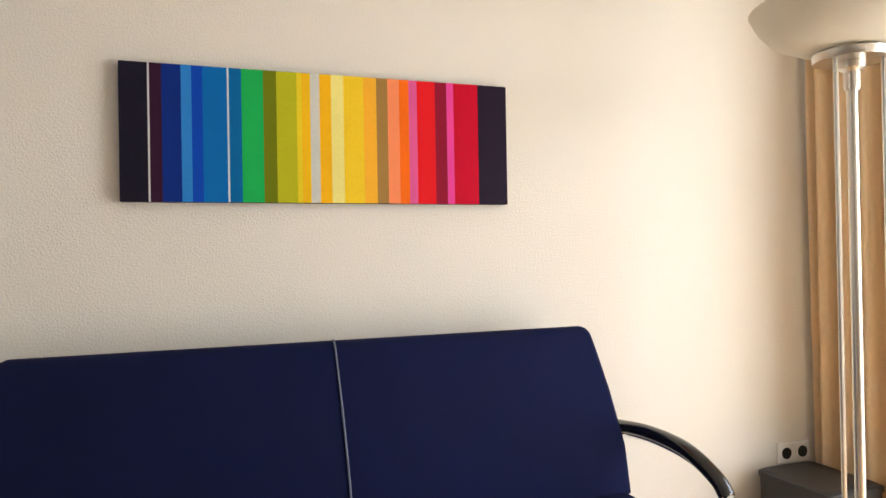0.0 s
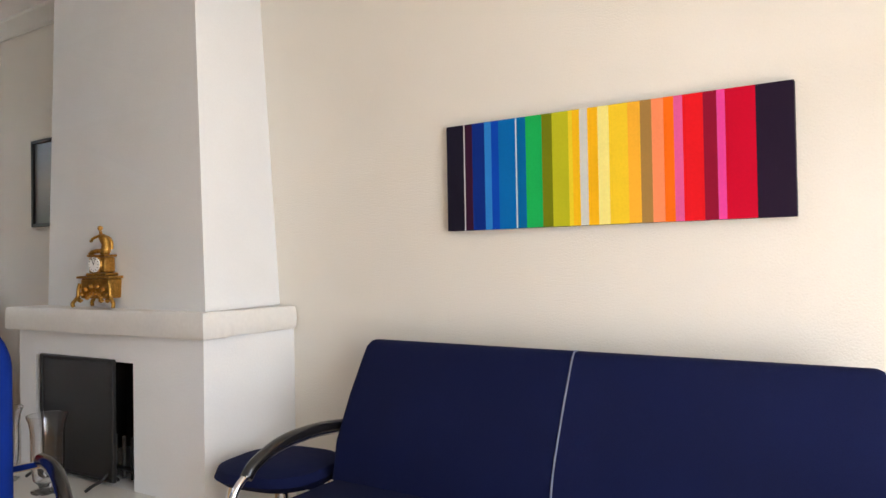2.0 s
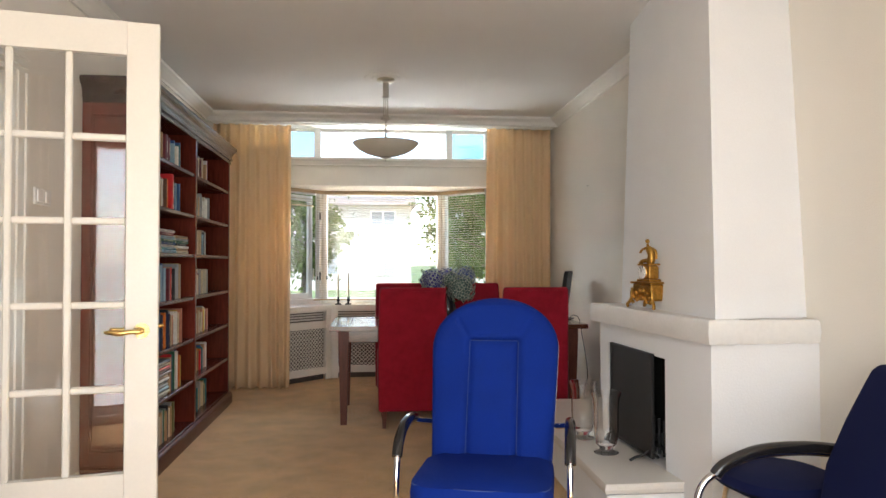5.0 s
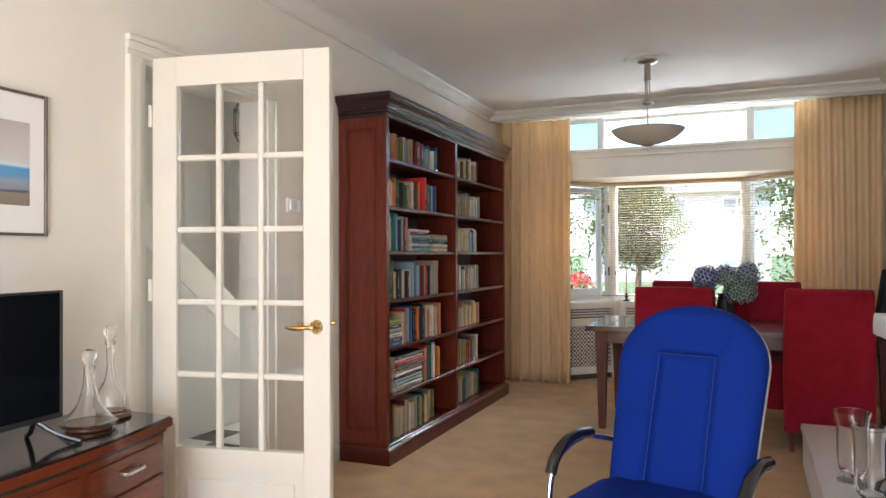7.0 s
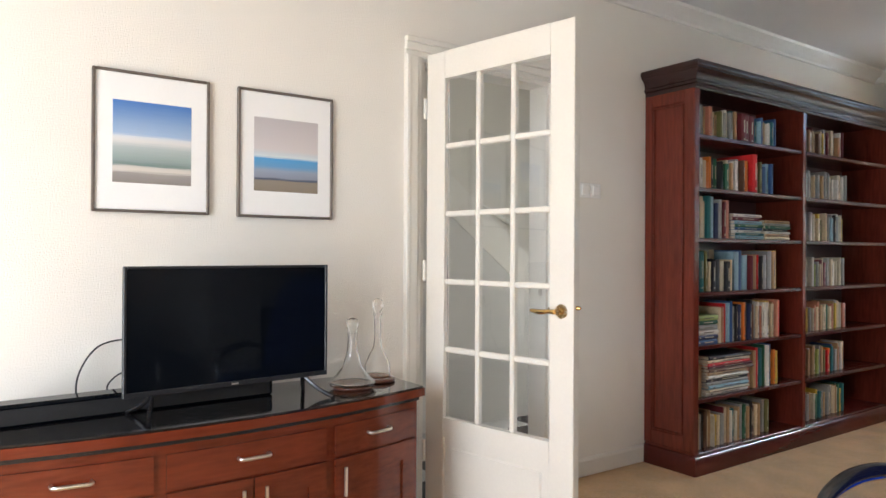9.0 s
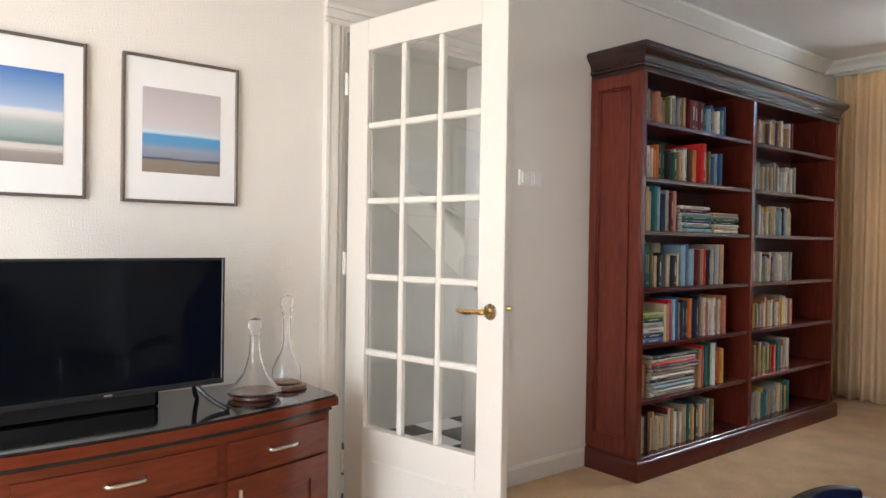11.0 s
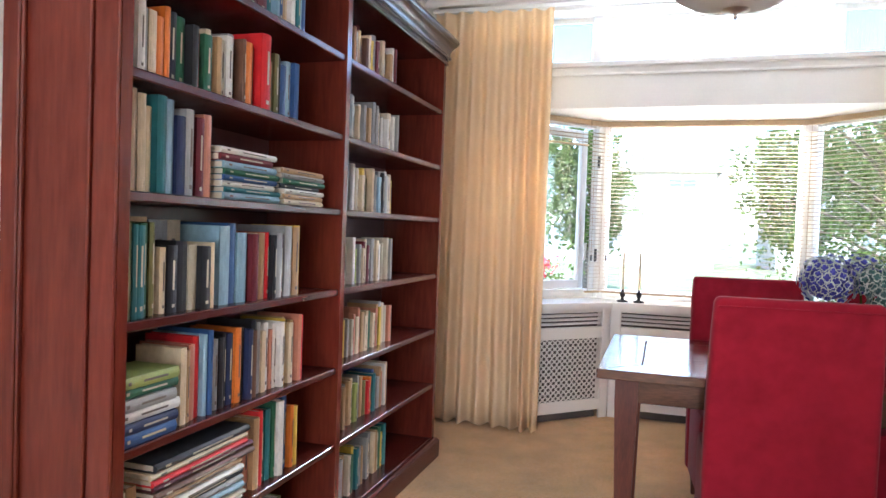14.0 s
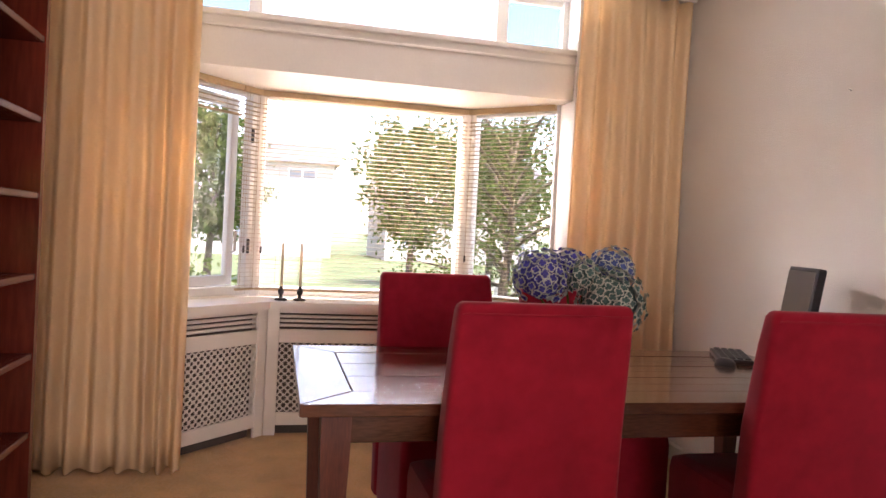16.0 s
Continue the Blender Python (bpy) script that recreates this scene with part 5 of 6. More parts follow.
for a, b in ((-5.285, -5.672), (-5.708, -5.972), (-5.978, -6.242), (-6.278, -6.705)):
    bm = bmesh.new()
    bowed(a, a - 0.07, 0.07, 0.49, 0.012, -0.0118, 3, bm)
    bowed(b + 0.07, b, 0.07, 0.49, 0.012, -0.0118, 3, bm)
    bowed(a - 0.07, b + 0.07, 0.07, 0.14, 0.012, -0.0118, 6, bm)
    bowed(a - 0.07, b + 0.07, 0.42, 0.49, 0.012, -0.0118, 6, bm)
    bowed(a - 0.07, b + 0.07, 0.14, 0.42, 0.004, -0.0038, 6, bm)
    d = part("door", bm, M_CHERRY, sb)
    yk = b + 0.035 if a in (-5.708, -5.285) else a - 0.035
    part("handle", tube([(bow(yk, 0.03), yk, 0.36), (bow(yk, 0.03), yk, 0.46)], 0.006, 8), M_NICKEL, d, "brushed nickel bar handle", True)

# television
tvm = Matrix.Translation((0.307, -5.976, 0.688)) @ pose(0, 0, 0, 0, 0, math.degrees(math.atan2(0.066, 0.718)))
tv = thing("television", tvm, "black flat-screen television standing on splayed feet", "television")
part("housing", box(-0.035, -0.355, 0.09, -0.006, 0.355, 0.46, 0.01, 2), M_PLAST, tv)
bm = box(-0.01, -0.362, 0.066, 0.006, 0.362, 0.082, 0.002, 1)
for q in ((-0.362, 0.082, -0.352, 0.476), (0.352, 0.082, 0.362, 0.476), (-0.352, 0.467, 0.352, 0.476)):
    box(-0.01, q[0], q[1], 0.006, q[2], q[3], 0.002, 1, bm)
part("bezel", bm, M_PLAST, tv)
part("screen", box(-0.006, -0.352, 0.082, 0.001, 0.352, 0.467), M_SCREEN, tv)
part("logo", box(0.006, -0.012, 0.071, 0.0068, 0.012, 0.077), M_NICKEL, tv, "small pale maker's mark")
for y in (-0.27, 0.27):
    s = 1 if y > 0 else -1
    bm = tube(smooth_line([(-0.10, y + s * 0.05, 0.005), (-0.05, y + s * 0.02, 0.03), (-0.015, y, 0.07)], 5), 0.008, 8)
    tube(smooth_line([(0.12, y + s * 0.05, 0.005), (0.05, y + s * 0.025, 0.03), (-0.01, y, 0.07)], 5), 0.008, 8, bm)
    part("foot", bm, M_BLACKW, tv, smooth=True)
bar = thing("soundbar", Matrix.Translation((0.19, -6.255, 0.688)) @ pose(0, 0, 0, 0, 0, 3), "low black soundbar under the television", "soundbar")
part("body", cushion(-0.045, 0.045, [(-0.45, 0.45, 0.0, 0.004), (-0.455, 0.455, 0.005, 0.0), (-0.455, 0.455, 0.060, 0.0), (-0.445, 0.445, 0.068, 0.008)], 0.012), M_SCREEN, bar)
part("grille", box(0.0452, -0.44, 0.008, 0.0475, 0.44, 0.054), M_BLACK, bar, "black cloth grille")
cab = part("cable", tube(smooth_line([(0.10, -6.43, 0.692), (0.05, -6.42, 0.79), (0.03, -6.36, 0.88), (0.05, -6.27, 0.905), (0.14, -6.22, 0.89)], 8), 0.003, 6), M_PLAST, None, "", True)
tagged(cab, "thin black cable looping behind the television", "cable")

cab = part("cable", tube(smooth_line([(0.06, -6.31, 0.70), (0.05, -6.33, 0.745), (0.08, -6.30, 0.79), (0.16, -6.26, 0.815)], 8), 0.003, 6), M_PLAST, None, "", True)
tagged(cab, "short black cable rising behind the television", "cable")


def decanter(x, y, wide, label):
    d = thing("decanter", pose(x, y, 0.688) @ Matrix.Scale(1.18, 4), label, "decanter", "decanters on the sideboard")
    part("coaster", lathe([(0, 0), (0.058, 0), (0.062, 0.004), (0.06, 0.012), (0.05, 0.012), (0.048, 0.006), (0, 0.006)], 28), mat("coaster_wood", (0.12, 0.035, 0.015), 0.3, coat=0.3), d, "round polished wooden coaster", True)
    if wide:
        prof = [(0, 0.008), (0.072, 0.010), (0.078, 0.018), (0.06, 0.035), (0.032, 0.07), (0.018, 0.12), (0.014, 0.165), (0.017, 0.18)]
        top = 0.18
    else:
        prof = [(0, 0.008), (0.042, 0.010), (0.045, 0.03), (0.043, 0.06), (0.030, 0.09), (0.016, 0.115), (0.011, 0.15), (0.012, 0.22), (0.017, 0.235)]
        top = 0.235
    inner = [(max(r - 0.003, 0.002), z + (0.003 if z < 0.03 else 0)) for r, z in prof[::-1]]
    part("body", lathe(prof + inner, 28), M_GLASS, d, smooth=True).visible_shadow = False
    liq = glass("amber_spirit", (0.45, 0.16, 0.04), 0.0, 1.35)
    r = 0.066 if wide else 0.040
    part("spirit", lathe([(0, 0.014), (r, 0.014), (r, 0.021), (0, 0.021)], 28), liq, d, "a little amber spirit", True)
    part("stopper", lathe([(0, top - 0.02), (0.009, top - 0.02), (0.010, top + 0.004), (0.018, top + 0.015), (0.021, top + 0.03), (0.016, top + 0.045), (0, top + 0.05)], 20), M_GLASS, d, "glass ball stopper", True)
    return d


decanter(0.26, -5.50, True, "wide-based clear glass decanter with a little amber spirit")
decanter(0.185, -5.345, False, "slim clear glass decanter with a ball stopper")


# ---- seascapes on the wall ----
def band_mat(bands):
    m = mat("seascape_print", (1, 1, 1), 0.5, vary=0.05, coat=0.3)
    nt = m.node_tree
    tc = nt.nodes.new("ShaderNodeTexCoord")
    sp = nt.nodes.new("ShaderNodeSeparateXYZ")
    ns = nt.nodes.new("ShaderNodeTexNoise")
    mp = nt.nodes.new("ShaderNodeMapping")
    mp.inputs["Scale"].default_value = (1, 1.2, 40)
    ns.inputs["Scale"].default_value = 2.0
    nt.links.new(tc.outputs["Generated"], mp.inputs["Vector"])
    nt.links.new(mp.outputs["Vector"], ns.inputs["Vector"])
    nt.links.new(tc.outputs["Generated"], sp.inputs[0])
    ma = nt.nodes.new("ShaderNodeMath")
    ma.operation = "MULTIPLY_ADD"
    ma.inputs[1].default_value = 0.05
    nt.links.new(ns.outputs["Fac"], ma.inputs[0])
    nt.links.new(sp.outputs["Z"], ma.inputs[2])
    rp = nt.nodes.new("ShaderNodeValToRGB")
    e = rp.color_ramp.elements
    while len(e) < len(bands):
        e.new(0.5)
    for i, (p, c) in enumerate(bands):
        e[i].position, e[i].color = p, (*c, 1)
    nt.links.new(ma.outputs[0], rp.inputs[0])
    nt.links.new(rp.outputs[0], nt.nodes["Principled BSDF"].inputs["Base Color"])
    return m


def seascape(y0, y1, z0, z1, bands, my, mz0, mz1, label):
    f = thing("framed_picture", pose(0, (y0 + y1) / 2, z0), label, "picture", "seascapes over the television")
    w, h = (y1 - y0) / 2, z1 - z0
    part("mount", box(0.002, -w + 0.008, 0.008, 0.010, w - 0.008, h - 0.008), M_MOUNT, f, "white picture mount")
    part("print", box(0.0104, -w + my, mz0, 0.0115, w - my, mz1), band_mat(bands), f, "blurred sea and sky print")
    for q in ((-w, 0, -w + 0.010, h), (w - 0.010, 0, w, h), (-w + 0.010, 0, w - 0.010, 0.010), (-w + 0.010, h - 0.010, w - 0.010, h)):
        part("frame_bar", box(0, q[0], q[1], 0.019, q[2], q[3], 0.002, 1), M_FRAME, f)
    return f


seascape(-6.378, -5.978, 1.348, 1.848, [(0.0, (.24, .21, .19)), (0.14, (.33, .30, .28)), (0.18, (.62, .58, .53)), (0.22, (.60, .57, .53)), (0.245, (.17, .24, .22)), (0.30, (.27, .34, .33)), (0.46, (.42, .48, .48)), (0.54, (.68, .67, .65)), (0.585, (.66, .68, .70)), (0.62, (.36, .48, .66)), (1.0, (.07, .19, .50))], 0.066, 0.105, 0.395, "thin-framed print of a pale beach under a blue sky")
seascape(-5.870, -5.468, 1.346, 1.848, [(0.0, (.25, .20, .15)), (0.17, (.27, .23, .18)), (0.19, (.05, .07, .13)), (0.215, (.26, .28, .34)), (0.31, (.30, .34, .44)), (0.37, (.14, .32, .56)), (0.47, (.09, .33, .62)), (0.50, (.66, .72, .76)), (0.54, (.58, .62, .66)), (0.60, (.62, .57, .57)), (1.0, (.50, .46, .47))], 0.066, 0.105, 0.395, "thin-framed print of a blue sea under a pale sky")
dk = thing("framed_picture", pose(XE, -2.77, 1.42), "dark-framed picture on the wall beyond the chimney", "picture")
part("print", box(-0.012, -0.22, 0.02, -0.002, 0.22, 0.50), band_mat([(0, (.1, .1, .1)), (0.5, (.3, .28, .25)), (1, (.2, .25, .3))]), dk)
for q in ((-0.24, 0, -0.22, 0.52), (0.22, 0, 0.24, 0.52), (-0.22, 0, 0.22, 0.02), (-0.22, 0.50, 0.22, 0.52)):
    part("frame_bar", box(-0.028, q[0], q[1], 0, q[2], q[3], 0.002, 1), M_BLACK, dk)
tagged(part("nail", tube([(XE - 0.015, -1.55, 1.91), (XE, -1.55, 1.905)], 0.002, 6), M_BLACK), "small bare nail in the cream wall", "nail")

# ---- dining table ----
TX0, TX1, TY0, TY1, TZ = 1.277, 3.28, -2.135, -1.175, 0.757
tb = thing("dining_table", pose(0, 0, 0), "dark polished wooden dining table with a framed plank top", "table")
W = 0.155
g = 0.002
for poly in ([(TX0, TY0), (TX1, TY0), (TX1 - W, TY0 + W), (TX0 + W, TY0 + W)], [(TX1, TY1), (TX0, TY1), (TX0 + W, TY1 - W), (TX1 - W, TY1 - W)], [(TX0, TY1 - g), (TX0, TY0 + g), (TX0 + W - g, TY0 + W + g), (TX0 + W - g, TY1 - W - g)], [(TX1, TY0 + g), (TX1, TY1 - g), (TX1 - W + g, TY1 - W - g), (TX1 - W + g, TY0 + W + g)]):
    bm = prism(poly, TZ - 0.035, TZ)
    bmesh.ops.bevel(bm, geom=bm.edges[:], offset=0.0025, segments=1, affect="EDGES")
    part("border_board", bm, M_TABLE, tb)
n = 6
for k in range(n):
    a = TY0 + W + g + (TY1 - TY0 - 2 * W - 2 * g) * k / n
    b = TY0 + W + g + (TY1 - TY0 - 2 * W - 2 * g) * (k + 1) / n
    part("plank", box(TX0 + W + g, a + 0.0004, TZ - 0.034, TX1 - W - g, b - 0.0004, TZ - 0.0008 - 0.0005 * (k % 2), 0.002, 1), M_TABLE, tb)
for x0, y0, x1, y1 in ((TX0 + 0.14, TY0 + 0.085, TX1 - 0.14, TY0 + 0.11), (TX0 + 0.14, TY1 - 0.11, TX1 - 0.14, TY1 - 0.085), (TX0 + 0.085, TY0 + 0.14, TX0 + 0.11, TY1 - 0.14), (TX1 - 0.11, TY0 + 0.14, TX1 - 0.085, TY1 - 0.14)):
    part("apron", box(x0, y0, TZ - 0.13, x1, y1, TZ - 0.036, 0.003, 1), M_TABLE, tb)
for x in (TX0 + 0.105, TX1 - 0.105):
    for y in (TY0 + 0.105, TY1 - 0.105):
        bm = rings([[(x + sx * h, y + sy * h, z) for sx, sy in ((-1, -1), (1, -1), (1, 1), (-1, 1))] for z, h in ((0, 0.024), (0.35, 0.032), (0.62, 0.041), (TZ - 0.036, 0.042))])
        part("leg", bm, M_TLEG, tb)


# ---- dining chairs ----
def chair(m):
    c = thing("dining_chair", m, "fully upholstered red suede dining chair drawn up to the table", "chair", "chairs round the table")
    rows = []
    for z, y, th, ins in ((0.13, 0.0, 0.07, 0.006), (0.14, -0.004, 0.078, 0.0), (0.45, -0.006, 0.09, -0.004), (0.70, -0.022, 0.085, -0.002), (0.95, -0.055, 0.072, 0.004), (1.035, -0.066, 0.062, 0.008), (1.048, -0.062, 0.05, 0.014), (1.053, -0.055, 0.036, 0.022)):
        rows.append((y, y + th, z, ins))
    part("backrest", cushion(-0.255, 0.255, rows, 0.02, 5), M_RED, c, smooth=True)
    part("seat", cushion(-0.25, 0.25, [(0.07, 0.46, 0.13, 0.004), (0.07, 0.47, 0.15, 0), (0.07, 0.475, 0.44, 0), (0.07, 0.47, 0.475, 0.006), (0.08, 0.44, 0.49, 0.03)], 0.03, 5), M_RED, c, smooth=True)
    part("top_seam", tube([(-0.235, -0.069, 1.025), (0.235, -0.069, 1.025)], 0.003, 6), M_RED, c)
    for sx in (-1, 1):
        for y in (0.04, 0.42):
            part("leg", rings([[(sx * 0.21 + a * h, y + b * h, z) for a, b in ((-1, -1), (1, -1), (1, 1), (-1, 1))] for z, h in ((0, 0.013), (0.135, 0.02))]), M_TLEG, c)
    return c


ch = chair(pose(1.90, -2.225, 0, 0, 0, 0.5))
copy_thing(ch, pose(2.83, -2.235, 0, 0, 0, -2))
copy_thing(ch, pose(1.885, -1.055, 0, 0, 0, 184))
copy_thing(ch, pose(2.52, -1.06, 0, 0, 0, 177))

# ---- pendant lamp ----
pl = thing("pendant_lamp", pose(1.705, -1.925, 0), "nickel pendant lamp with a shallow opal glass bowl", "pendant lamp")
part("ceiling_cup", lathe([(0, H - 0.012), (0.068, H - 0.012), (0.070, H - 0.026), (0.058, H - 0.036), (0.030, H - 0.044), (0, H - 0.044)], 28), M_NICKEL, pl, smooth=True)
part("tube", lathe([(0, H - 0.044), (0.024, H - 0.044), (0.024, H - 0.15), (0.028, H - 0.152), (0.028, H - 0.162), (0.014, H - 0.166), (0, H - 0.166)], 20), M_NICKEL, pl, smooth=True)
for a in (30, 150, 270):
    part("rod", tube([(0.017 * math.cos(radians(a)), 0.017 * math.sin(radians(a)), H - 0.166), (0.017 * math.cos(radians(a)), 0.017 * math.sin(radians(a)), 2.39)], 0.005, 8), M_NICKEL, pl, smooth=True)
part("collar", lathe([(0, 2.365), (0.016, 2.365), (0.042, 2.378), (0.042, 2.386), (0.026, 2.396), (0.024, 2.41), (0, 2.412)], 24), M_NICKEL, pl, smooth=True)
part("rod", tube([(0, 0, 2.366), (0, 0, 2.075)], 0.008, 10), M_NICKEL, pl, smooth=True)
prof = [(0.02, 2.078), (0.09, 2.086), (0.16, 2.108), (0.21, 2.135), (0.245, 2.165), (0.262, 2.188), (0.257, 2.189), (0.24, 2.168), (0.206, 2.139), (0.157, 2.112), (0.088, 2.090), (0.0, 2.083)]
part("shade", lathe(prof, 40), M_OPAL, pl, "opal glass bowl", True)
part("finial", lathe([(0, 2.040), (0.006, 2.045), (0.009, 2.052), (0.006, 2.060), (0.016, 2.064), (0.046, 2.072), (0.050, 2.077), (0, 2.080)], 20), M_NICKEL, pl, smooth=True)
rose = bmesh.new()
for r0, r1, z0, z1 in ((0.175, 0.165, 0.0, -0.006), (0.12, 0.105, -0.006, -0.012)):
    rings([[(r * math.cos(radians(a)), r * math.sin(radians(a)), H + z) for a in (0, 35, 90, 145, 180, 215, 270, 325)] for r, z in ((r0, z0 - 0.0005), (r1, z1))], True, rose)
structure(part("trim", rose, M_CEIL, m=pose(1.705, -1.925, 0)), "plaster ceiling rose", "ceiling rose")

# ---- on the table ----
vm = thing("vase", pose(2.22, -1.72, TZ), "dark glazed vase on the table holding the hydrangeas", "vase")
part("body", lathe([(0, 0), (0.05, 0), (0.058, 0.01), (0.07, 0.06), (0.068, 0.12), (0.05, 0.18), (0.045, 0.21), (0.055, 0.23), (0.05, 0.23), (0.04, 0.21), (0.0, 0.06)], 28), mat("dark_glaze", (0.02, 0.02, 0.03), 0.15, vary=0.2), vm, smooth=True)
hy = thing("hydrangea_bouquet", pose(2.22, -1.72, TZ), "bunch of blue and green hydrangea heads in a dark vase", "flowers")
PET = [mat("petal_violet", (0.05, 0.05, 0.30), 0.7, vary=0.35, scale=20), mat("petal_blue", (0.06, 0.10, 0.30), 0.7, vary=0.35, scale=20), mat("petal_green", (0.05, 0.12, 0.11), 0.7, vary=0.35, scale=20)]
EDGE = mat("petal_edge", (0.55, 0.60, 0.52), 0.7, vary=0.2)
rh = random.Random(6)
for (x, y, z, r), pm in zip(((-0.13, 0.0, 0.335, 0.095), (0.10, -0.08, 0.262, 0.112), (0.15, 0.03, 0.365, 0.085), (0.0, 0.07, 0.355, 0.08), (0.02, -0.03, 0.34, 0.06)), (PET[0], PET[2], PET[1], PET[0], PET[2])):
    bm = bmesh.new()
    be = bmesh.new()
    lathe([(0, -r * 0.8), (r * 0.6, -r * 0.55), (r * 0.8, 0), (r * 0.6, r * 0.55), (0, r * 0.8)], 12, bm, (x, y, z))
    nfl = int(120 * (r / 0.1) ** 2)
    for i in range(nfl):
        zz = 1 - 1.75 * (i + 0.5) / nfl
        a = i * 2.39996
        n = Vector((math.sqrt(max(0, 1 - zz * zz)) * math.cos(a), math.sqrt(max(0, 1 - zz * zz)) * math.sin(a), zz))
        c = Vector((x, y, z)) + n * r * rh.uniform(0.86, 1.10)
        t1 = n.orthogonal().normalized()
        t1.rotate(Matrix.Rotation(rh.uniform(0, 3), 3, n))
        t2 = n.cross(t1)
        for k in range(4):
            d = t1 * math.cos(k * math.pi / 2) + t2 * math.sin(k * math.pi / 2)
            e = n.cross(d)
            s = rh.uniform(0.013, 0.018)
            up = n * rh.uniform(0.0, 0.006)
            for bb, kk, lift in ((be, 1.12, 0.0), (bm, 0.82, 0.0014)):
                pts = [c + n * lift + d * s * kk * a + e * s * kk * b + up * a for a, b in ((0, 0), (0.35, 0.42), (0.75, 0.46), (1.0, 0.16), (1.0, -0.16), (0.75, -0.46), (0.35, -0.42))]
                bb.faces.new([bb.verts.new(p) for p in pts])
    h = part("flower_head", bm, pm, hy, "domed hydrangea head")
    part("petal_rim", be, EDGE, h, "pale petal rims")
    part("stem", tube([(x, y, z - r * 0.7), (x * 0.25, y * 0.25, 0.15)], 0.004, 6), M_LEAF, hy)
mo = thing("monitor", pose(3.24, -1.57, TZ + 0.0, 0, 0, -23), "small dark computer monitor on a stand, seen edge-on", "monitor")
part("stand", lathe([(0, 0), (0.09, 0), (0.09, 0.008), (0.03, 0.016), (0.02, 0.03), (0.018, 0.10), (0, 0.10)], 24), M_PLAST, mo, smooth=True)
shell = part("housing", box(0.0, -0.175, 0.0, 0.032, 0.175, 0.315, 0.010, 2), mat("matt_black_plastic", (0.012, 0.012, 0.013), 0.6, vary=0.05, spec=0.3), mo, m=pose(-0.012, 0, 0.10, 0, 8, 0))
# grey-brown screen colour stands for the room mirrored in it
part("screen", box(-0.004, -0.16, 0.022, 0.0, 0.16, 0.298), mat("screen_room_reflection", (0.055, 0.048, 0.042), 0.35, vary=0.04), shell, "matt screen with the room's reflection put in as grey")
kb = thing("keyboard", pose(3.12, -1.36, TZ, 0, 0, 62), "small black keyboard with rows of grey keys", "keyboard")
part("tray", box(-0.15, -0.07, 0.0, 0.15, 0.07, 0.018, 0.004, 2), M_PLAST, kb)
km = mat("key_grey", (0.035, 0.035, 0.036), 0.5)
for i in range(12):
    for j in range(4):
        part("key", box(-0.14 + i * 0.0235, -0.06 + j * 0.03, 0.018, -0.12 + i * 0.0235, -0.036 + j * 0.03, 0.025, 0.002, 1), km, kb)
ms = tagged(part("mouse", lathe([(0.0, 0.03), (0.02, 0.028), (0.032, 0.016), (0.035, 0.0), (0, 0)], 18), M_PLAST, m=pose(2.98, -1.52, TZ) @ Matrix.Diagonal((1, 1.5, 1, 1)), smooth=True), "black computer mouse on the table", "mouse")
cb = part("cable", tube(smooth_line([(3.25, -1.70, TZ + 0.005), (3.24, -1.85, TZ + 0.05), (3.26, -1.95, TZ + 0.03), (3.30, -1.9, TZ - 0.1), (3.36, -1.85, 0.35), (3.33, -1.9, 0.12), (3.38, -1.8, 0.02)], 8), 0.003, 6), M_PLAST, None, "", True)
tagged(cb, "thin black cable hanging behind the table", "cable")


# ---- candlesticks on the sill ----
def candlestick(x, y):
    c = thing("candlestick", pose(x, y, 0.788), "low black iron candlestick with a tall thin candle on the sill", "candlestick", "candlesticks on the sill")
    part("base", lathe([(0, 0), (0.036, 0), (0.038, 0.006), (0.03, 0.012), (0.012, 0.016), (0.009, 0.03), (0.018, 0.045), (0.018, 0.06), (0.009, 0.07), (0.012, 0.085), (0.007, 0.086), (0, 0.075)], 20), M_BLACK, c, smooth=True)
    part("candle", lathe([(0, 0.078), (0.009, 0.078), (0.008, 0.33), (0.002, 0.34), (0, 0.345)], 10), mat("candle_wax", (0.75, 0.62, 0.42), 0.5), c, "tall pale candle", True)
    return c


cs = candlestick(1.236, 0.257)
copy_thing(cs, pose(1.345, 0.26, 0.788))

# ---- hall lantern ----
lan = thing("lantern", pose(-0.6, -3.61, 2.0), "six-sided glass and dark metal lantern hanging in the hall", "lantern")
hexa = lambda rr, z: [(rr * math.cos(math.pi * k / 3), rr * math.sin(math.pi * k / 3), z) for k in range(6)]
levels = (hexa(0.035, 0.0), hexa(0.062, 0.05), hexa(0.062, 0.20), hexa(0.035, 0.25))
bm = bmesh.new()
for lv in levels:
    for k in range(6):
        tube([lv[k], lv[(k + 1) % 6]], 0.0032, 6, bm)
for lo, hi in zip(levels, levels[1:]):
    for k in range(6):
        tube([lo[k], hi[k]], 0.0032, 6, bm)
part("cage", bm, M_BLACK, lan)
part("rod", tube([(0, 0, 0.25), (0, 0, H - 2.0)], 0.004, 8), M_BLACK, lan)
part("canopy", lathe([(0, H - 2.03), (0.03, H - 2.025), (0.045, H - 2.0), (0, H - 2.0)], 16), M_BLACK, lan, smooth=True)
part("lamp_holder", lathe([(0, 0.15), (0.013, 0.15), (0.014, 0.25), (0, 0.25)], 12), M_NICKEL, lan, smooth=True)

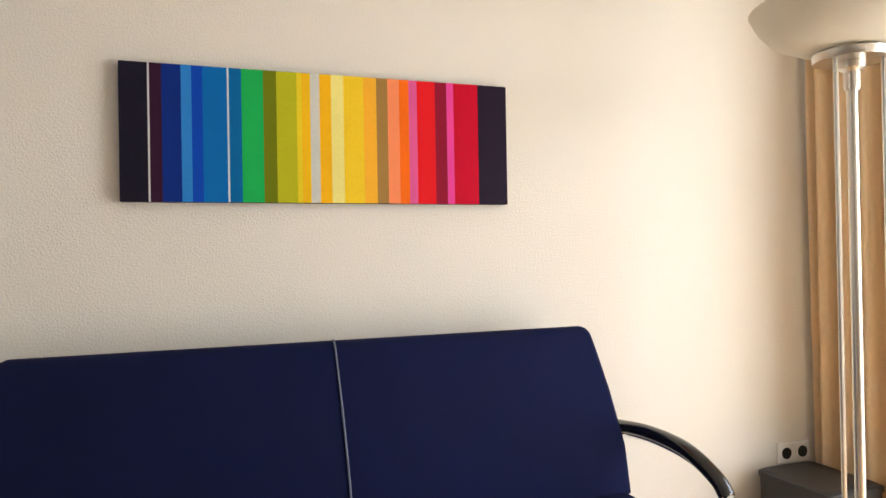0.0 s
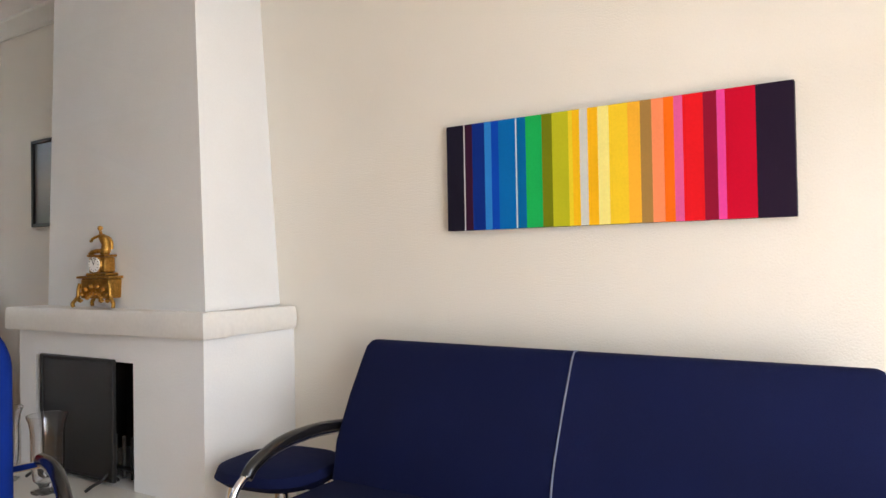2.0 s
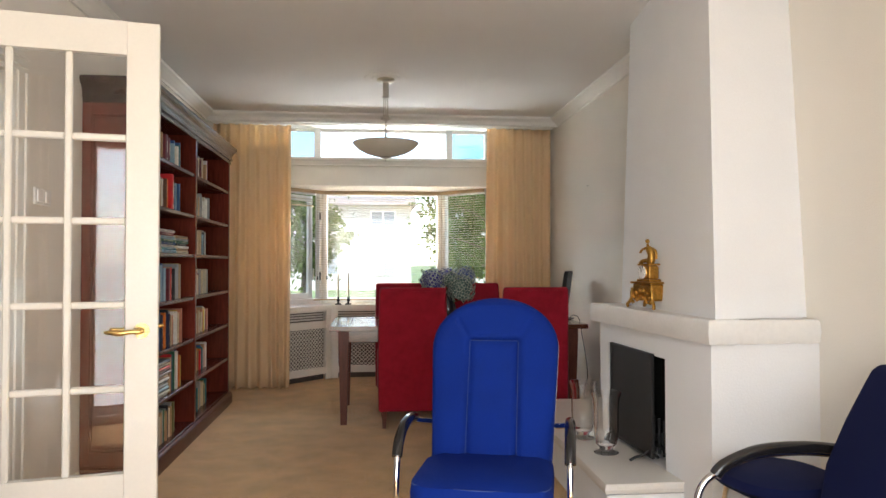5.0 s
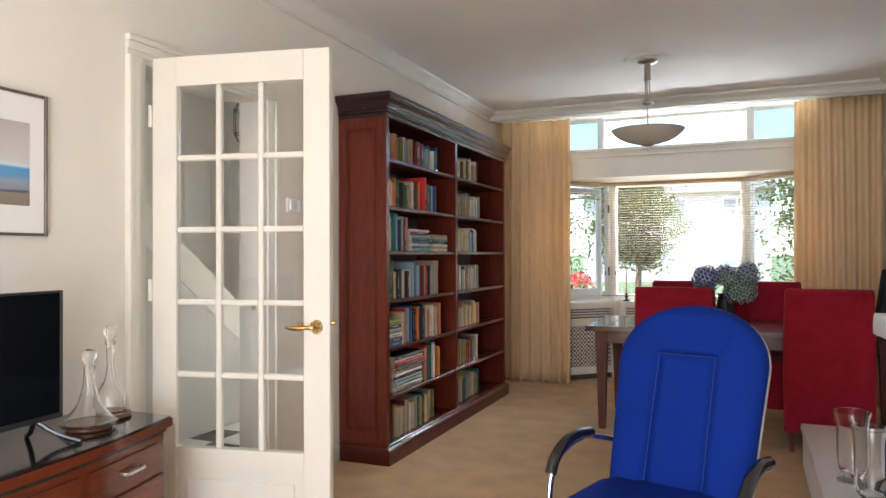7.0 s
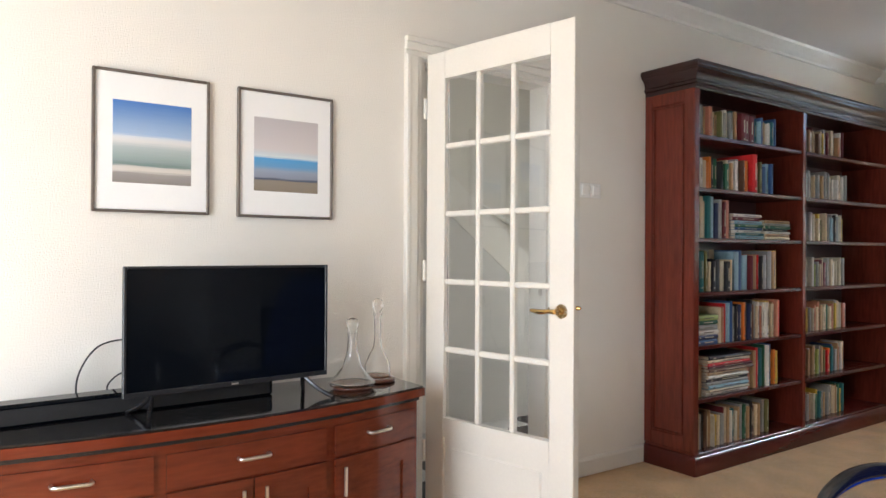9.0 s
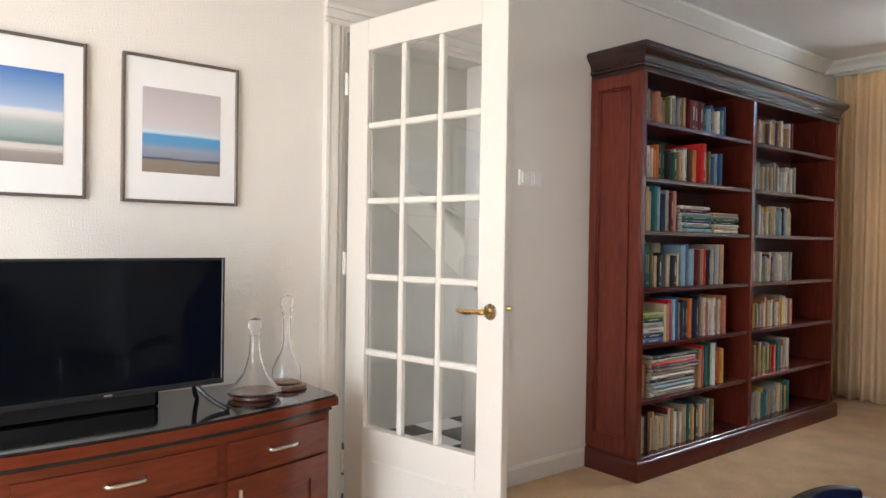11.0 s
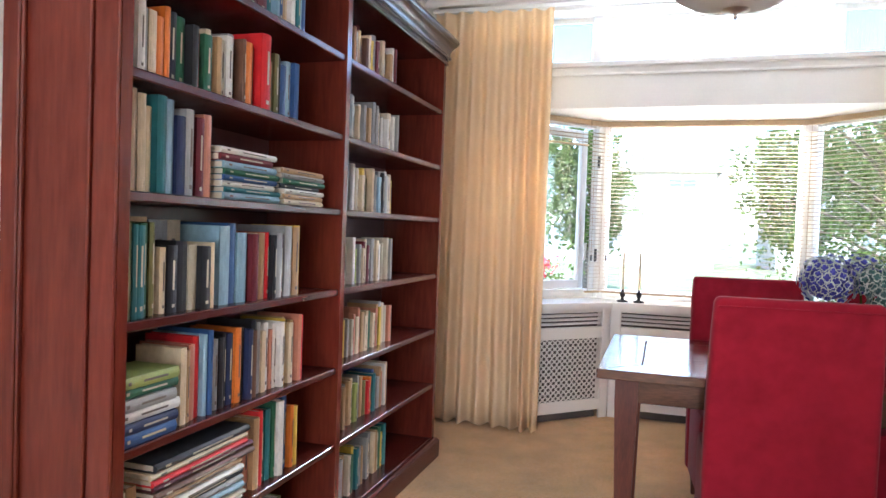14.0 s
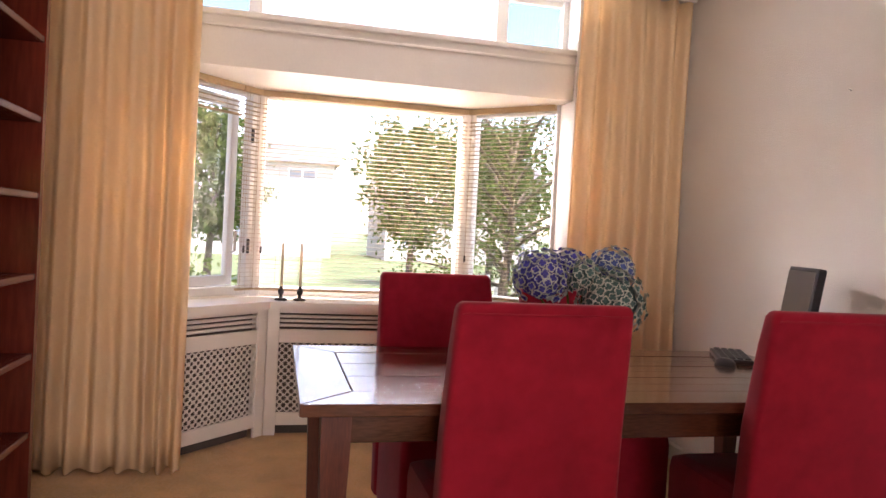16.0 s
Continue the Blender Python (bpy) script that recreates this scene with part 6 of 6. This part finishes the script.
# ---- outside ----
G = -0.30
structure(part("ground", box(-900, -900, G - 1, 900, 900, G), M_GRASS), "lawn and garden ground to the horizon", "ground")
structure(part("pavement", box(-30, 6.2, G, 30, 8.2, G + 0.06, 0.01, 1), M_PAVE), "pale paved footway", "pavement")
structure(part("pavement", box(0.2, 1.0, G, 3.4, 6.2, G + 0.03), M_PAVE), "pale paved front garden path", "pavement")
structure(part("pavement", box(-1.0, -12.5, G, 4.5, YS - 0.25, G + 0.20), M_TERR), "red-brown brick garden terrace", "terrace")
structure(part("road", box(-60, 8.35, G, 60, 14.0, G + 0.02), M_ASPH), "grey asphalt road", "road")
structure(part("kerb", box(-60, 8.2, G, 60, 8.35, G + 0.08, 0.01, 1), M_PAVE), "pale concrete kerb", "kerb")


def foliage(pm, centres, count, leaf, rnd, bm=None, flat=0.8):
    bm = bm or bmesh.new()
    for _ in range(count):
        c, r = rnd.choice(centres)
        d = Vector((rnd.gauss(0, 0.5), rnd.gauss(0, 0.5), rnd.gauss(0, 0.5))) * r
        p = Vector(c) + Vector((d.x, d.y, d.z * flat))
        n = Vector((rnd.uniform(-1, 1), rnd.uniform(-1, 1), rnd.uniform(-0.2, 1))).normalized()
        t = n.orthogonal().normalized()
        t.rotate(Matrix.Rotation(rnd.uniform(0, 6.28), 3, n))
        b = n.cross(t)
        s = leaf * rnd.uniform(0.7, 1.3)
        bm.faces.new([bm.verts.new(q) for q in (p - t * s, p + b * s * 0.45 + n * s * 0.1, p + t * s, p - b * s * 0.45 + n * s * 0.1)])
    return bm


def tree(x, y, h, r, seed, leaf=0.06, count=3500, label="leafy green garden tree with a slender trunk", z0=0.45):
    rnd = random.Random(seed)
    t = thing("tree", pose(x, y, G), label, "tree", "garden trees")
    part("trunk", tube(smooth_line([(0, 0, 0), (0.05, 0.02, h * 0.25), (0.12, 0.0, h * 0.5), (0.05, 0.05, h * 0.85)], 5), [0.10 * (1 - 0.05 * k) * h / 4 for k in range(16)], 10), M_BARK, t, smooth=True)
    cen = []
    for i in range(26):
        a = i * 2.4 + rnd.uniform(-0.3, 0.3)
        zz = h * (z0 + (1 - z0) * (i + rnd.random()) / 26)
        rr = r * rnd.uniform(0.35, 0.85) * (1 - 0.5 * abs((zz / h - 0.65) / 0.5))
        e = (rr * math.cos(a), rr * math.sin(a), zz)
        part("limb", tube(smooth_line([(0.08, 0.02, zz * 0.72), (e[0] * 0.5, e[1] * 0.5, zz * 0.9), e], 3), [0.03, 0.027, 0.024, 0.02, 0.015, 0.01, 0.005], 6), M_BARK, t)
        cen.append((e, r * rnd.uniform(0.14, 0.36)))
        cen.append(((e[0] * 0.55, e[1] * 0.55, zz * 0.95), r * rnd.uniform(0.14, 0.30)))
    part("crown", foliage(None, cen, count, leaf, rnd), M_LEAF, t, "loose crown of small green leaves")
    return t


tree(4.15, 5.0, 3.5, 2.2, 1, 0.042, 5200, z0=0.2)
tree(-1.0, 5.0, 3.4, 1.7, 2, 0.042, 4600, z0=0.18)
tree(-0.6, 15.6, 4.6, 2.0, 8, 0.11, 4500, z0=0.3)
tree(4.9, 15.8, 4.6, 1.9, 9, 0.11, 4500, z0=0.3)
tree(-5.5, 17.5, 5.0, 2.4, 4, 0.14, 3500)
tree(7.5, 16.5, 4.8, 2.4, 5, 0.14, 3500)
tree(-1.5, -19.0, 6.0, 2.6, 6, 0.13, 3000)
tree(5.5, -20.0, 7.0, 3.0, 7, 0.14, 3000)
rf = random.Random(12)
shrub = thing("flowering_shrub", pose(-0.05, 3.5, G), "low shrub covered in red blossom under the window", "shrub")
part("leaves", foliage(None, [((0, 0, 0.55), 0.5), ((0.2, 0.1, 0.9), 0.4), ((-0.25, 0.0, 0.85), 0.4)], 1200, 0.045, rf), M_LEAF, shrub)
part("blossom", foliage(None, [((0.0, -0.25, 1.05), 0.25), ((0.2, -0.2, 1.2), 0.2), ((-0.2, -0.2, 1.15), 0.2)], 260, 0.04, rf), mat("red_blossom", (0.60, 0.03, 0.04), 0.6, vary=0.3), shrub, "clusters of red blossom")
fence = thing("fence", pose(0, 5.9, G), "low white picket fence along the front garden", "fence")
for x0, x1 in ((-6.0, 0.1), (3.5, 9.0)):
    for z in (0.25, 0.75):
        part("rail", box(x0, -0.015, z, x1, 0.015, z + 0.07), M_WHITE, fence)
    k = x0
    first = None
    while k < x1:
        if first is None:
            first = part("picket", box(0, -0.035, 0.05, 0.07, -0.016, 0.98, 0.006, 1), M_WHITE, fence, m=pose(k, 0, 0))
        else:
            o = new("picket", first.data)
            o.parent, o.matrix_basis = fence, pose(k, 0, 0)
        k += 0.14


def house(x, y, w, d, h, label):
    hs = thing("house", pose(x, y, G), label, "house", "houses across the road")
    part("wall", box(-w / 2, 0, 0, w / 2, d, h), M_BRICK, hs)
    part("roof", rings([[(sx, -0.4, h), (sx, d / 2, h + 1.6), (sx, d + 0.4, h)] for sx in (-w / 2 - 0.3, w / 2 + 0.3)]), M_ROOF, hs)
    for zz in (0.9, 3.3):
        for k in range(3):
            cx = -w / 2 + w * (k + 0.5) / 3
            f = part("window", box(cx - 0.75, -0.05, zz, cx + 0.75, 0.0, zz + 1.4), M_WHITE, hs)
            for s in (-1, 1):
                part("pane", box(cx + s * 0.36 - 0.31, -0.06, zz + 0.08, cx + s * 0.36 + 0.31, -0.05, zz + 1.32), M_SKYGLS, f)
    return hs


# unseen storey added over the room to cast shade on the front garden
own = thing("shading_upper_storey", pose(0, 0, 0), "plain unseen upper storey and roof added to shade the front garden", "house")
for q in ((-3.0, YS - 0.25, 6.5, YS), (-3.0, -0.05, 6.5, 0.2), (-3.0, YS, -2.75, -0.05), (6.25, YS, 6.5, -0.05)):
    part("wall", box(q[0], q[1], H + 0.21, q[2], q[3], 6.0), M_BRICK, own)
part("roof", rings([[(sx, YS - 0.8, 5.9), (sx, YS / 2, 8.6), (sx, 0.75, 5.9), (sx, 0.75, 6.1), (sx, YS / 2, 8.9), (sx, YS - 0.8, 6.1)] for sx in (-3.3, 6.8)]), M_ROOF, own)
house(-1.0, 34, 10, 8, 5.0, "pale rendered two-storey house with a tiled roof")
house(11.5, 34.5, 9, 8, 5.0, "pale rendered two-storey house with a tiled roof")

# ---- hall floor tiles ----
structure(part("floor_hall", box(hall_x - 1.0, -7.0, -0.3, -0.12, -1.9, -0.012), M_GREYW), "black and white checked tile floor of the hall", "floor")
hf = bpy.data.objects["floor_hall"]
tiles = []
for c, r in (((0.70, 0.69, 0.66), 0.25), ((0.02, 0.02, 0.022), 0.2)):
    me = part("tile", box(0.002, 0.002, -0.0118, 0.298, 0.298, -0.001, 0.002, 1), mat("hall_tile", c, r, vary=0.06, scale=5), hf)
    tiles.append(me)
tiles[0].matrix_basis, tiles[1].matrix_basis = pose(-0.42, -7.0, 0), pose(-0.72, -7.0, 0)
for i in range(7):
    for j in range(16):
        if (i, j) in ((0, 0), (1, 0)):
            continue
        o = new("tile", tiles[(i + j) % 2].data)
        o.parent, o.matrix_basis = hf, pose(-0.42 - 0.3 * i, -7.0 + 0.3 * j, 0)
